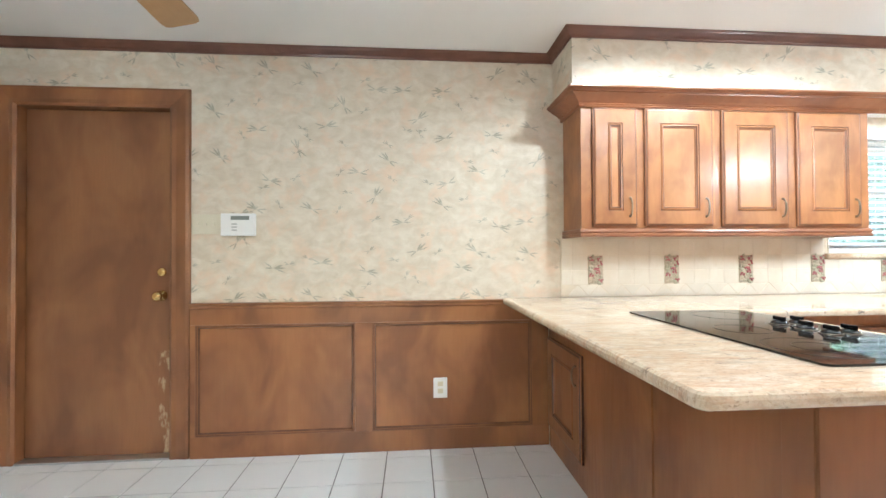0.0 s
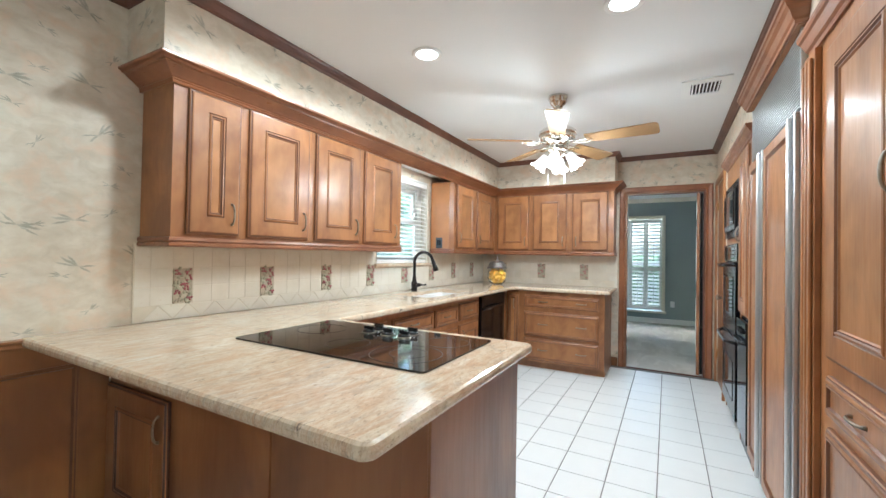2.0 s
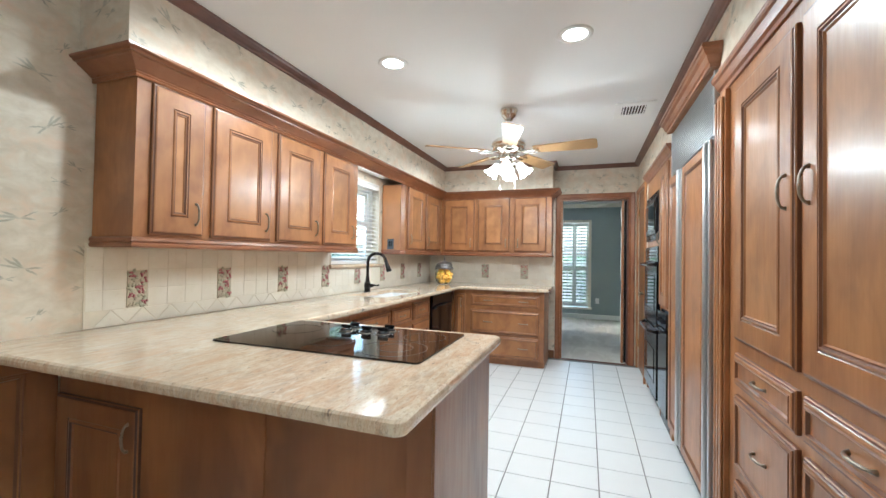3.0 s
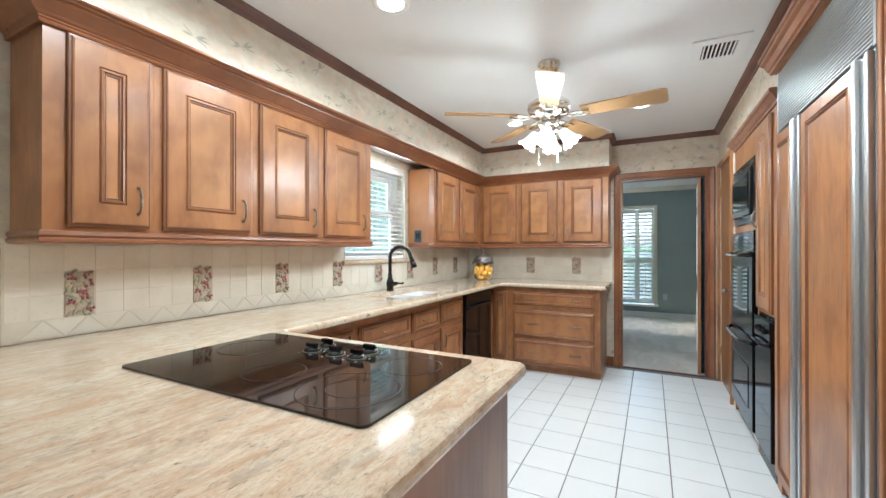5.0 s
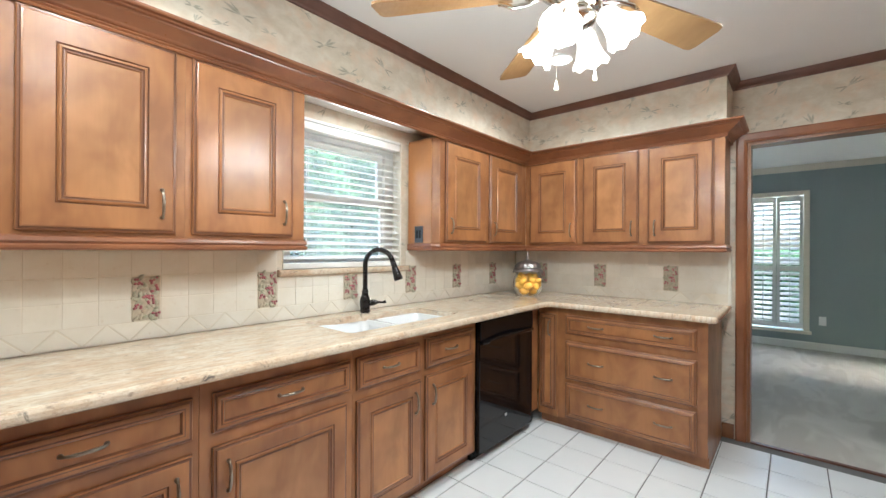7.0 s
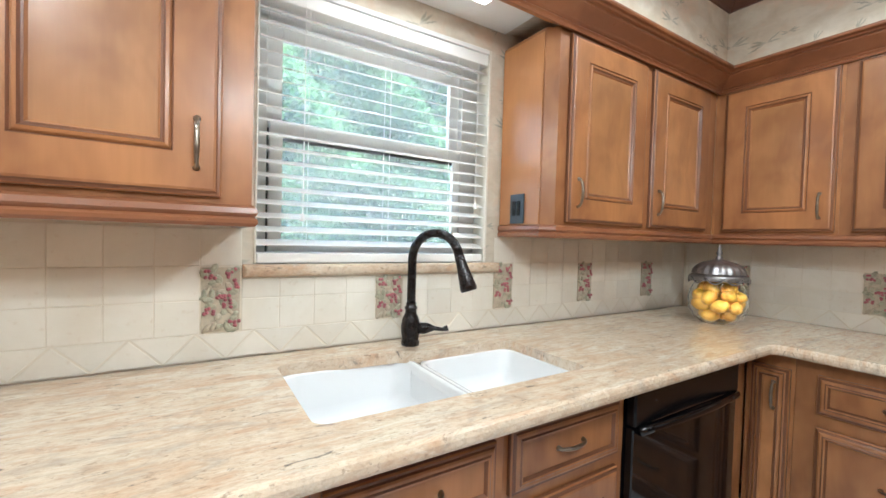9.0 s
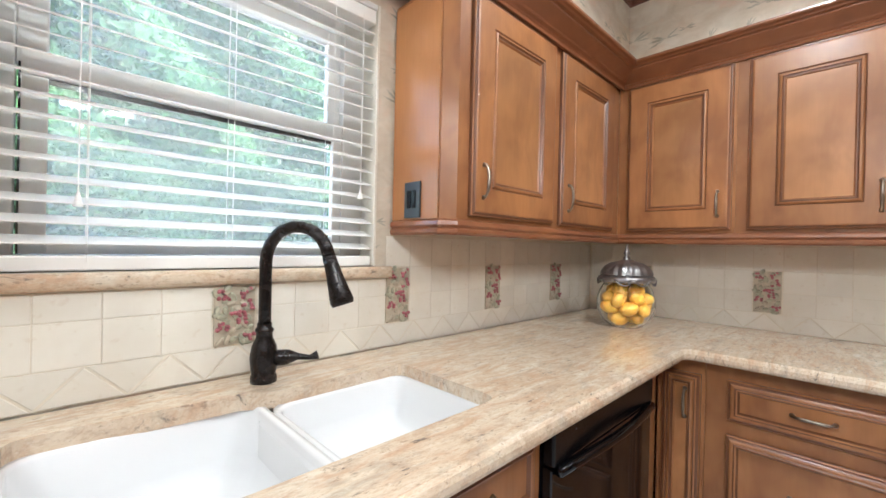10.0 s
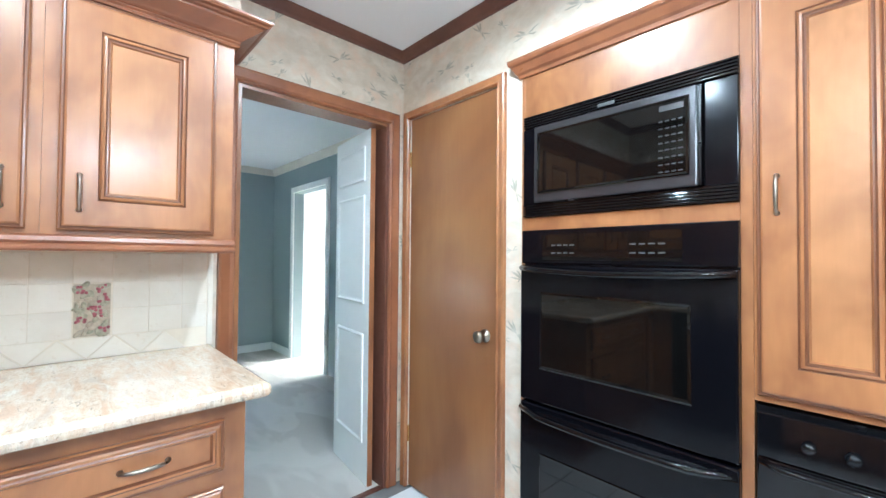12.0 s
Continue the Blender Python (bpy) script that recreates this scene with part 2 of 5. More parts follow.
def make_wallpaper():
    n = Nodes("floral_wallpaper")
    p = n.add("SeparateXYZ", Vector=n.add("NewGeometry").outputs["Position"])
    u = n.math("ADD", p.outputs[0], p.outputs[1])
    w = p.outputs[2]
    flat = n.add("CombineXYZ", X=u, Y=w, Z=0.0).outputs[0]
    a = n.noise(n.add("Mapping", Vector=flat, Scale=(1, 1.5, 1)).outputs[0], 11, 4, 0.6, 0.5)
    b = n.noise(n.add("Mapping", Vector=flat, Location=(7, 3, 0)).outputs[0], 8, 3, 0.6, 0.4)
    g = n.noise(n.add("Mapping", Vector=flat, Scale=(1, 1.8, 1), Location=(2, 9, 0)).outputs[0], 24, 4, 0.65)
    c = n.mix(n.ramp(a, 0.35, 0.65), (0.60, 0.515, 0.40), (0.71, 0.64, 0.53))
    c = n.mix(n.ramp(b, 0.50, 0.68, 0, 0.55), c, (0.72, 0.52, 0.37))
    c = n.mix(n.ramp(g, 0.55, 0.75, 0, 0.4), c, (0.52, 0.48, 0.40))
    leaves = None
    for scale, seed, size, spread in ((3.7, 0.0, 1.2, 0.75), (4.6, 31.7, 0.65, 0.95)):
        v = n.add("TexVoronoi", Vector=n.add("Mapping", Vector=flat, Location=(seed, seed * 0.7, 0)).outputs[0], Scale=scale, Randomness=spread)
        v.voronoi_dimensions = "2D"
        off = n.add("VectorMath", i0=n.add("Mapping", Vector=flat, Location=(seed, seed * 0.7, 0)).outputs[0], i1=v.outputs["Position"])
        off.operation = "SUBTRACT"
        rnd = n.add("SeparateXYZ", Vector=v.outputs["Color"]).outputs[0]
        d = n.add("SeparateXYZ", Vector=off.outputs[0])
        flip = n.math("SUBTRACT", n.math("MULTIPLY", n.math("GREATER_THAN", rnd, 0.5), 2.0), 1.0)
        dx, dy = n.math("MULTIPLY", d.outputs[0], flip), d.outputs[1]
        spin = n.ramp(n.add("SeparateXYZ", Vector=v.outputs["Color"]).outputs[1], 0, 1, -0.6, 0.9)
        co, si = n.math("COSINE", spin), n.math("SINE", spin)
        dx, dy = n.math("ADD", n.math("MULTIPLY", dx, co), n.math("MULTIPLY", dy, si)), n.math("SUBTRACT", n.math("MULTIPLY", dy, co), n.math("MULTIPLY", dx, si))
        wob = n.ramp(n.noise(flat, 60, 2), 0, 1, -0.006, 0.006)
        dy = n.math("ADD", dy, wob)
        for ang, start, length, width in ((22, 0.0, 0.062, 0.0052), (40, 0.008, 0.042, 0.0044), (2, 0.010, 0.055, 0.0032), (166, 0.0, 0.052, 0.0030), (200, 0.0, 0.040, 0.0038)):
            ca, sa = math.cos(radians(ang)), math.sin(radians(ang))
            mid = (start + length / 2) * size
            s = n.math("ADD", n.math("MULTIPLY", dx, ca), n.math("MULTIPLY_ADD", dy, sa, -mid))
            t = n.math("SUBTRACT", n.math("MULTIPLY", dy, ca), n.math("MULTIPLY", dx, sa))
            s = n.math("MULTIPLY", s, 2 / (length * size))
            t = n.math("MULTIPLY", t, 1 / (width * size))
            r = n.math("ADD", n.math("MULTIPLY", s, s), n.math("MULTIPLY", t, t))
            k = n.ramp(r, 0.2, 1.3, 0.66, 0.0)
            leaves = k if leaves is None else n.math("MAXIMUM", leaves, k)
    tone = n.mix(n.ramp(a, 0.4, 0.6), (0.20, 0.21, 0.165), (0.36, 0.35, 0.28))
    c = n.mix(leaves, c, tone)
    n.set(Base_Color=c, Roughness=0.7)
    return n.bump(g, 0.05, 0.001).m


WALLPAPER = make_wallpaper()


RELIEF_BASE = plain("relief_ground", (0.50, 0.44, 0.33), 0.4, vary=0.15, scale=60)
RELIEF_LEAF = plain("relief_leaf", (0.42, 0.41, 0.30), 0.4, vary=0.3, scale=70)
RELIEF_BERRY = plain("relief_berry", (0.42, 0.13, 0.15), 0.35, vary=0.35, scale=80)

# ---- building helpers ----


def part(name, bm, material, parent=None, label="", smooth=False):
    me = bpy.data.meshes.new(name)
    bmesh.ops.recalc_face_normals(bm, faces=bm.faces)
    for f in bm.faces:
        f.smooth = smooth
    bm.to_mesh(me)
    bm.free()
    for m in material if isinstance(material, (list, tuple)) else (material,):
        me.materials.append(m)
    ob = new(name, me)
    if parent:
        ob.parent = parent
    return tagged(ob, label)


def thing(name, label, category, at=None, group="", kind=""):
    ob = new(name)
    ob.empty_display_size = 0.1
    if at is not None:
        ob.matrix_basis = at
    return tagged(ob, label, category, group, kind)


def box(bm, x0, y0, z0, x1, y1, z1, bevel=0.0, mat=0):
    vs = [bm.verts.new((x, y, z)) for z in (z0, z1) for y in (y0, y1) for x in (x0, x1)]
    fs = [bm.faces.new([vs[i] for i in q]) for q in ((0, 2, 3, 1), (4, 5, 7, 6), (0, 1, 5, 4), (2, 6, 7, 3), (0, 4, 6, 2), (1, 3, 7, 5))]
    for f in fs:
        f.material_index = mat
    if bevel:
        es = list({e for f in fs for e in f.edges})
        bmesh.ops.bevel(bm, geom=es, offset=bevel, segments=2, profile=0.5, affect="EDGES", clamp_overlap=True)
    return bm


def B(*a, **k):
    return box(bmesh.new(), *a, **k)


def lathe(profile, n=24, bm=None, at=(0, 0, 0)):
    bm = bm or bmesh.new()
    rings = []
    for r, z in profile:
        if r < 1e-5:
            rings.append([bm.verts.new((at[0], at[1], at[2] + z))])
        else:
            rings.append([bm.verts.new((at[0] + r * math.cos(2 * math.pi * i / n), at[1] + r * math.sin(2 * math.pi * i / n), at[2] + z)) for i in range(n)])
    for a, b in zip(rings, rings[1:]):
        for i in range(n):
            j = (i + 1) % n
            q = [a[i % len(a)], a[j % len(a)], b[j % len(b)], b[i % len(b)]]
            q = list(dict.fromkeys(q))
            if len(q) > 2:
                bm.faces.new(q)
    return bm


def tube(pts, r, n=8, bm=None, caps=True):
    bm = bm or bmesh.new()
    pts = [Vector(p) for p in pts]
    radii = r if isinstance(r, (list, tuple)) else [r] * len(pts)
    rings, up = [], None
    for i, p in enumerate(pts):
        d = (pts[min(i + 1, len(pts) - 1)] - pts[max(i - 1, 0)]).normalized()
        if up is None:
            up = d.orthogonal().normalized()
        up = (up - d * up.dot(d)).normalized()
        side = d.cross(up)
        rings.append([bm.verts.new(p + radii[i] * (math.cos(2 * math.pi * k / n) * up + math.sin(2 * math.pi * k / n) * side)) for k in range(n)])
    for a, b in zip(rings, rings[1:]):
        for i in range(n):
            bm.faces.new((a[i], a[(i + 1) % n], b[(i + 1) % n], b[i]))
    if caps:
        bm.faces.new(rings[0][::-1])
        bm.faces.new(rings[-1])
    return bm


def sweep(path, profile, side=1, bm=None, closed=False):
    """Moves a profile of (out, z) along a path of (x, y), mitred at the corners; out is to the left of the way for side 1."""
    bm = bm or bmesh.new()
    P = [Vector(p) for p in path]
    rings = []
    for i, p in enumerate(P):
        def nrm(a, b):
            d = (b - a).normalized()
            return Vector((-d.y, d.x)) * side
        if closed:
            n1, n2 = nrm(P[i - 1], p), nrm(p, P[(i + 1) % len(P)])
        else:
            n1 = nrm(P[i - 1], p) if i else nrm(p, P[1])
            n2 = nrm(p, P[i + 1]) if i < len(P) - 1 else n1
        m = (n1 + n2) / (1 + n1.dot(n2))
        rings.append([bm.verts.new((p.x + m.x * o, p.y + m.y * o, z)) for o, z in profile])
    k = len(profile)
    pairs = list(zip(rings, rings[1:])) + ([(rings[-1], rings[0])] if closed else [])
    for a, b in pairs:
        for i in range(k):
            bm.faces.new((a[i], a[(i + 1) % k], b[(i + 1) % k], b[i]))
    if not closed:
        bm.faces.new(rings[0])
        bm.faces.new(rings[-1][::-1])
    return bm


def nested(loops, w, h, bm=None):
    """Rectangular loops (inset, y, material) from the back edge to the front, in the plane x, z, facing -y; the last is filled."""
    bm = bm or bmesh.new()
    rings = []
    for s, y, m in loops:
        rings.append(([bm.verts.new((x, y, z)) for x, z in ((s, s), (w - s, s), (w - s, h - s), (s, h - s))], m))
    for (a, _), (b, m) in zip(rings, rings[1:]):
        for i in range(4):
            f = bm.faces.new((a[i], a[(i + 1) % 4], b[(i + 1) % 4], b[i]))
            f.material_index = m
    return bm, rings[-1][0]


def facing(x, y, z, way):
    """A frame whose x runs to the right and y into the thing, for one who looks at its front; way: the side that it faces."""
    return pose(x, y, z, 0, 0, {"-y": 0, "-x": -90, "+y": 180, "+x": 90}[way])


# ---- cabinet parts ----
# glaze in the moulding; on the outer sides it paints the shadow round the fronts
EDGE = [(0, 0, 1), (0, -0.011, 1), (0.003, -0.015, 0), (0.008, -0.0155, 1), (0.011, -0.019, 1), (0.016, -0.021, 0)]


def pull(parent, x, z, upright=True, length=0.1, mat=None):
    pts = []
    for i in range(13):
        a = math.pi * i / 12
        s = -math.cos(a) * length / 2
        o = -0.020 - 0.023 * math.sin(a) ** 0.7
        pts.append((x, o, z + s) if upright else (x + s, o, z))
    r = [0.0075, 0.0055] + [0.0042 + 0.0012 * math.sin(math.pi * i / 8) for i in range(9)] + [0.0055, 0.0075]
    return part("handle", tube(pts, r, 8), mat or PEWTER, parent, "arched pewter bar handle", smooth=True)


def door_front(parent, x, z, w, h, handle=None, rail=0.090, name="door", handle_z=None, flat=False):
    """A framed door with a moulded, glazed edge and a flat panel; handle: 'l' or 'r' side, or None."""
    loops = EDGE + [(rail - 0.004, -0.021, 0), (rail, -0.017, 1), (rail + 0.004, -0.022, 0), (rail + 0.010, -0.0235, 0), (rail + 0.014, -0.018, 1), (rail + 0.018, -0.018, 1), (rail + 0.024, -0.010, 0)]
    bm, last = nested(loops, w, h)
    d = part(name, bm, (MAPLE, GLAZE), parent)
    d.location = (x, 0, z)
    s = rail + 0.020
    part("panel", B(s, -0.0125, s, w - s, -0.003, h - s), MAPLE_PANEL, d)
    if handle:
        hx = min(0.046, w * 0.42) if handle == "l" else w - min(0.046, w * 0.42)
        pull(d, hx, handle_z if handle_z is not None else 0.107)
    return d


def drawer_front(parent, x, z, w, h, pulls=1):
    loops = EDGE + [(0.022, -0.021, 0), (0.026, -0.0235, 1), (0.031, -0.0225, 0), (0.036, -0.014, 1), (0.040, -0.014, 0)]
    bm, last = nested(loops, w, h)
    bm.faces.new(last)
    d = part("drawer", bm, (MAPLE, GLAZE), parent)
    d.location = (x, 0, z)
    for k in range(pulls):
        hx = w / 2 if pulls == 1 else w * (0.265 if k == 0 else 0.78)
        p = pull(d, hx, h / 2, False, 0.095)
        p.location.y = 0.007
    return d


def carcass(parent, x0, z0, x1, z1, depth, mat=MAPLE, toe=0.0, low=None):
    bm = B(x0, 0, z0, x1, depth, low or z1, bevel=0.002)
    if low:
        box(bm, x0, 0, low - 0.002, x1, 0.03, z1)
    if toe:
        box(bm, x0, 0.055, 0.0, x1, depth, z0 + 0.001)
    return part("body", bm, mat, parent)

# ---- structure ----
NY, EX, SY, WX, CZ = 2.65, 5.33, -0.03, -2.25, 2.44   # north, east, south, west faces and the ceiling
T = 0.12


def structure(name, bm, mat, label="", category="", smooth=False):
    return tagged(part(name, bm, mat, None, label, smooth), kind="structure", category=category)


def wall(name, x0, y0, x1, y1, mat, holes=(), z1=2.6, label=""):
    """A wall as a box; holes: (from, to, bottom, top) along its longer side, cut right through."""
    along = abs(x1 - x0) > abs(y1 - y0)
    a0, a1 = (x0, x1) if along else (y0, y1)
    bm = bmesh.new()

    def piece(a, b, c, d):
        if b - a > 1e-4 and d - c > 1e-4:
            box(bm, *((a, y0, c, b, y1, d) if along else (x0, a, c, x1, b, d)))
    at = a0
    for h0, h1, b, t in sorted(holes):
        piece(at, h0, 0, z1)
        piece(h0, h1, 0, b)
        piece(h0, h1, t, z1)
        at = h1
    piece(at, a1, 0, z1)
    return structure(name, bm, mat, label)


WIN = (2.965, 3.81, 1.18, 2.015)
DOOR = (-2.06, -1.22, 0.0, 2.06)
DOOR_HOLE = (-2.0795, -1.2005, 0.0, 2.0785)
OPEN = (0.07, 0.86, 0.0, 2.02)
wall("wall_north", WX - T, NY, EX + T, NY + 0.14, WALLPAPER, [WIN, DOOR_HOLE])
wall("wall_east", EX, SY - 0.7, EX + T, NY, WALLPAPER, [OPEN])
wall("wall_west", WX - T, -2.1, WX, NY, WALLPAPER)
# the opening is out of view, added to let daylight into the nook
wall("wall_south_nook", WX - T, -2.22, 0.85 + T, -2.1, WALLPAPER, [(-0.96, -0.2, 1.08, 1.86)])
# unseen slab, added to keep direct sun out of that opening
structure("porch_roof", B(-4.0, -5.6, 2.62, 2.5, -2.23, 2.7), WHITE)
structure("porch_floor", B(-60, -60, -0.35, 60, -2.23, -0.25), OUTDOOR)
wall("wall_nook_side", 0.85, -2.1, 0.85 + T, -0.70, WALLPAPER)
PANTRY = (4.62, 5.26, 0.0, 2.05)
wall("wall_south", 4.49, SY - T, EX, SY, WALLPAPER, [PANTRY])
wall("wall_south_upper", 0.85 + T, SY - T, 4.49, SY, WALLPAPER, z1=0.38).location.z = 2.061
wall("wall_south_back", 0.85, -0.82, EX, -0.70, WHITE)

bm = B(WX - T, -2.22, CZ, EX, NY + 0.14, CZ + 0.12)
structure("ceiling", bm, CEIL)

# soffits above the upper cabinets
SZ = 2.108
bm = B(1.09, 2.33, SZ, EX, NY, CZ)
box(bm, 5.0, 0.945, SZ, EX, 2.33, CZ)
structure("soffit", bm, WALLPAPER)

# dark moulding at the ceiling
prof = [(0, 2.392), (0.010, 2.392), (0.014, 2.402), (0.026, 2.410), (0.040, 2.424), (0.044, 2.432), (0.050, 2.4385), (0, 2.4385)]
path = [(WX, SY), (WX, NY), (1.09, NY), (1.09, 2.33), (5.0, 2.33), (5.0, 0.945), (EX, 0.945), (EX, SY), (0.98, SY)]
structure("crown_moulding", sweep(path, prof, -1), CROWN, "dark stained wood moulding along the ceiling")

# floor: sub-floor with grout, tiles on it
structure("floor", B(WX - T, -2.22, -0.12, EX + 0.02, NY + 0.2, -0.006), GROUT)
structure("ground", B(-60, NY + 0.14, -0.35, 60, 70, -0.25), OUTDOOR)

# wainscot on the north wall: rail, stiles, panels, base
WSX0, WSX1 = -1.10, 1.045
wains = thing("wainscot", "red-brown stained wood wainscot below the wallpaper", "wainscot", pose(0, 0, 0), kind="structure")
bm = B(WSX0, NY - 0.012, 0.0, WSX1, NY - 0.001, 0.88)
part("backing", bm, STAIN, wains)
part("rail", B(WSX0, NY - 0.026, 0.78, WSX1, NY - 0.013, 0.878, bevel=0.002), STAIN, wains)
part("bottom_rail", B(WSX0, NY - 0.026, 0.0, WSX1, NY - 0.013, 0.125, bevel=0.002), STAIN, wains)
for a, b in ((WSX0, -1.07), (-0.145, -0.045), (0.94, WSX1)):
    part("stile", B(a, NY - 0.0255, 0.1255, b, NY - 0.013, 0.7795, bevel=0.001), STAIN, wains)
cap = [(0, 0.872), (0.030, 0.872), (0.036, 0.880), (0.036, 0.892), (0.044, 0.900), (0.044, 0.908), (0, 0.908)]
part("cap_rail", sweep([(WSX0, NY - 0.001), (0.80, NY - 0.001)], cap, -1), STAIN, wains)
for a, b in ((-1.07, -0.145), (-0.045, 0.94)):
    bm, last = nested([(0, 0, 0), (0, -0.016, 0), (0.006, -0.018, 0), (0.010, -0.014, 1), (0.016, -0.014, 0), (0.022, -0.002, 1)], b - a, 0.655)
    m = part("panel_moulding", bm, (STAIN, GLAZE), wains)
    m.location = (a, NY - 0.012, 0.125)

# back door in the north wall
CAS = [(0, 0), (0, 0.012), (0.012, 0.020), (0.03, 0.016), (0.075, 0.022), (0.088, 0.018), (0.092, 0.0)]


def casing(name, a0, a1, top, at, mat, width=0.092, skip=()):
    """Three mitred boards round an opening, in the frame 'at' (x right, y into the wall)."""
    c = tagged(thing(name, "moulded wood casing round the opening", "casing", at), kind="structure")
    k = width / 0.092
    for nm, pts in (("left_jamb", [(a0, 0), (a0, top)]), ("head", [(a0, top), (a1, top)]), ("right_jamb", [(a1, top), (a1, 0)])):
        if nm in skip:
            continue
        bm = bmesh.new()
        rings = []
        for e, (x, z) in enumerate(pts):
            ring = []
            for o, out in CAS:
                o *= k
                if nm == "left_jamb":
                    v = (x - o, -out, z if e == 0 else z + o)
                elif nm == "right_jamb":
                    v = (x + o, -out, z + o if e == 0 else z)
                else:
                    v = (x - o if e == 0 else x + o, -out, z + o)
                ring.append(bm.verts.new(v))
            rings.append(ring)
        for i in range(len(CAS)):
            bm.faces.new((rings[0][i], rings[0][(i + 1) % len(CAS)], rings[1][(i + 1) % len(CAS)], rings[1][i]))
        bm.faces.new(rings[0]), bm.faces.new(rings[1])
        part(nm, bm, mat, c)
    return c


casing("door_casing_1", DOOR[0], DOOR[1], DOOR[3], facing(0, NY - 0.0005, 0, "-y"), STAIN, 0.115)
worn(DOORWOOD)
door = tagged(thing("door_1", "dark stained flush back door, worn by the lock", "door", facing(DOOR[0], NY + 0.045, 0, "-y")), kind="structure")
part("slab", B(0.003, 0, 0.012, 0.837, 0.04, 2.055, bevel=0.002), DOORWOOD, door)
jb = B(0.0, 0.041, 0.0, 0.02, 0.09, 2.06)
part("stop", jb, STAIN, door)
part("left_lining", B(-0.0185, -0.048, 0.0, 0.0, 0.093, 2.06), STAIN, door)
part("right_lining", B(0.840, -0.048, 0.0, 0.8585, 0.093, 2.06), STAIN, door)
part("head_lining", B(-0.0185, -0.048, 2.0605, 0.8585, 0.093, 2.078), STAIN, door)
kn = lathe([(0, 0), (0.031, 0), (0.031, 0.006), (0.012, 0.010), (0.012, 0.03), (0.02, 0.036), (0.028, 0.046), (0.028, 0.056), (0.018, 0.066), (0, 0.068)], 20)
kn.transform(Matrix.Rotation(radians(90), 4, "X"))
k = part("knob", kn, BRASS, door, "brass door knob", True)
k.location = (0.765, 0, 0.95)
kn = lathe([(0, 0), (0.026, 0), (0.026, 0.008), (0.018, 0.014), (0, 0.015)], 20)
kn.transform(Matrix.Rotation(radians(90), 4, "X"))
k = part("deadbolt", kn, BRASS, door, "brass deadbolt", True)
k.location = (0.765, 0, 1.09)
structure("threshold", B(DOOR[0], NY - 0.02, -0.002, DOOR[1], NY + 0.14, 0.012, bevel=0.003), STEEL)
structure("door_backing", B(DOOR[0] - 0.1, NY + 0.1405, 0, DOOR[1] + 0.1, NY + 0.16, 2.2), WHITE)

# doorway in the east wall, jamb lining
casing("door_casing_2", -OPEN[1], -OPEN[0], OPEN[3], facing(EX - 0.0005, 0, 0, "-x"), TRIMWOOD, 0.066)
lin = tagged(thing("doorway_lining", "stained wood lining of the doorway", "lining", pose(0, 0, 0)), kind="structure")
part("left_lining", B(EX - 0.004, OPEN[1] - 0.018, 0.0, EX + T + 0.004, OPEN[1] - 0.0005, OPEN[3]), STAIN, lin)
# south lining in the dark crown stain: its shade is put into the colour
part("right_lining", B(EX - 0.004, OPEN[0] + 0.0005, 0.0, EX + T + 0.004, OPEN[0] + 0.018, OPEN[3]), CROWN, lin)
part("head_lining", B(EX - 0.004, OPEN[0] + 0.018, OPEN[3] - 0.018, EX + T + 0.004, OPEN[1] - 0.018, OPEN[3] - 0.0005), STAIN, lin)

# pantry door in the south wall
casing("door_casing_3", -PANTRY[1], -PANTRY[0], PANTRY[3], facing(0, SY + 0.0005, 0, "+y"), MAPLE, 0.045)
door = tagged(thing("door_3", "honey-brown stained flush pantry door", "door", facing(PANTRY[1], SY - 0.004, 0, "+y")), kind="structure")
part("slab", B(0.004, 0, 0.01, 0.636, 0.035, 2.046, bevel=0.002), FLUSH, door)
kn = lathe([(0, 0), (0.03, 0), (0.03, 0.006), (0.011, 0.010), (0.011, 0.03), (0.02, 0.036), (0.027, 0.046), (0.027, 0.056), (0.018, 0.066), (0, 0.068)], 20)
kn.transform(Matrix.Rotation(radians(90), 4, "X"))
k = part("knob", kn, PEWTER, door, "satin nickel door knob", True)
k.location = (0.565, 0, 0.915)
for hz in (1.78, 0.25):
    part("hinge", B(-0.012, -0.008, hz, 0.012, -0.001, hz + 0.085, bevel=0.002), BRASS, door)
structure("pantry_backing", B(4.4, -0.69, 0, 5.3, -0.66, 2.3), WHITE)

# baseboards and wallpaper edge
structure("carpet_edge", B(EX + 0.0, OPEN[0] + 0.02, -0.005, EX + 0.03, OPEN[1] - 0.02, 0.007, bevel=0.002), CROWN)
structure("baseboard", B(EX - 0.014, 0.93, 0.0, EX - 0.0005, 1.0, 0.10, bevel=0.003), STAIN)

# ---- far room ----
FX, FS = 9.1, -0.68
wall("wall_far_east", FX, -3.0, FX + T, 3.6, BLUE, [(-0.05 + 0.52, 1.40, 0.24, 2.10)])
wall("wall_far_south", 5.45, FS - T, FX, FS, BLUE, [(7.55, 8.42, 0.0, 2.06)])
wall("wall_far_north", 5.45, 3.5, FX, 3.62, BLUE, [(6.6, 8.7, 0.5, 2.1)])
wall("wall_far_west", EX + T, 0.95, EX + T + 0.02, 3.5, BLUE)
structure("ceiling_far", B(EX, -3.0, CZ, FX + T, 3.62, CZ + 0.1), CEIL)
structure("carpet", B(EX + 0.021, -3.0, -0.12, FX + T, 3.6, 0.004), CARPET)
fp = [(0, 2.36), (0.012, 2.36), (0.05, 2.42), (0.055, 2.439), (0, 2.439)]
structure("crown_moulding_far", sweep([(EX + T + 0.02, 3.5), (FX, 3.5), (FX, FS), (EX + T, FS)], fp, -1), CREAM_TRIM)
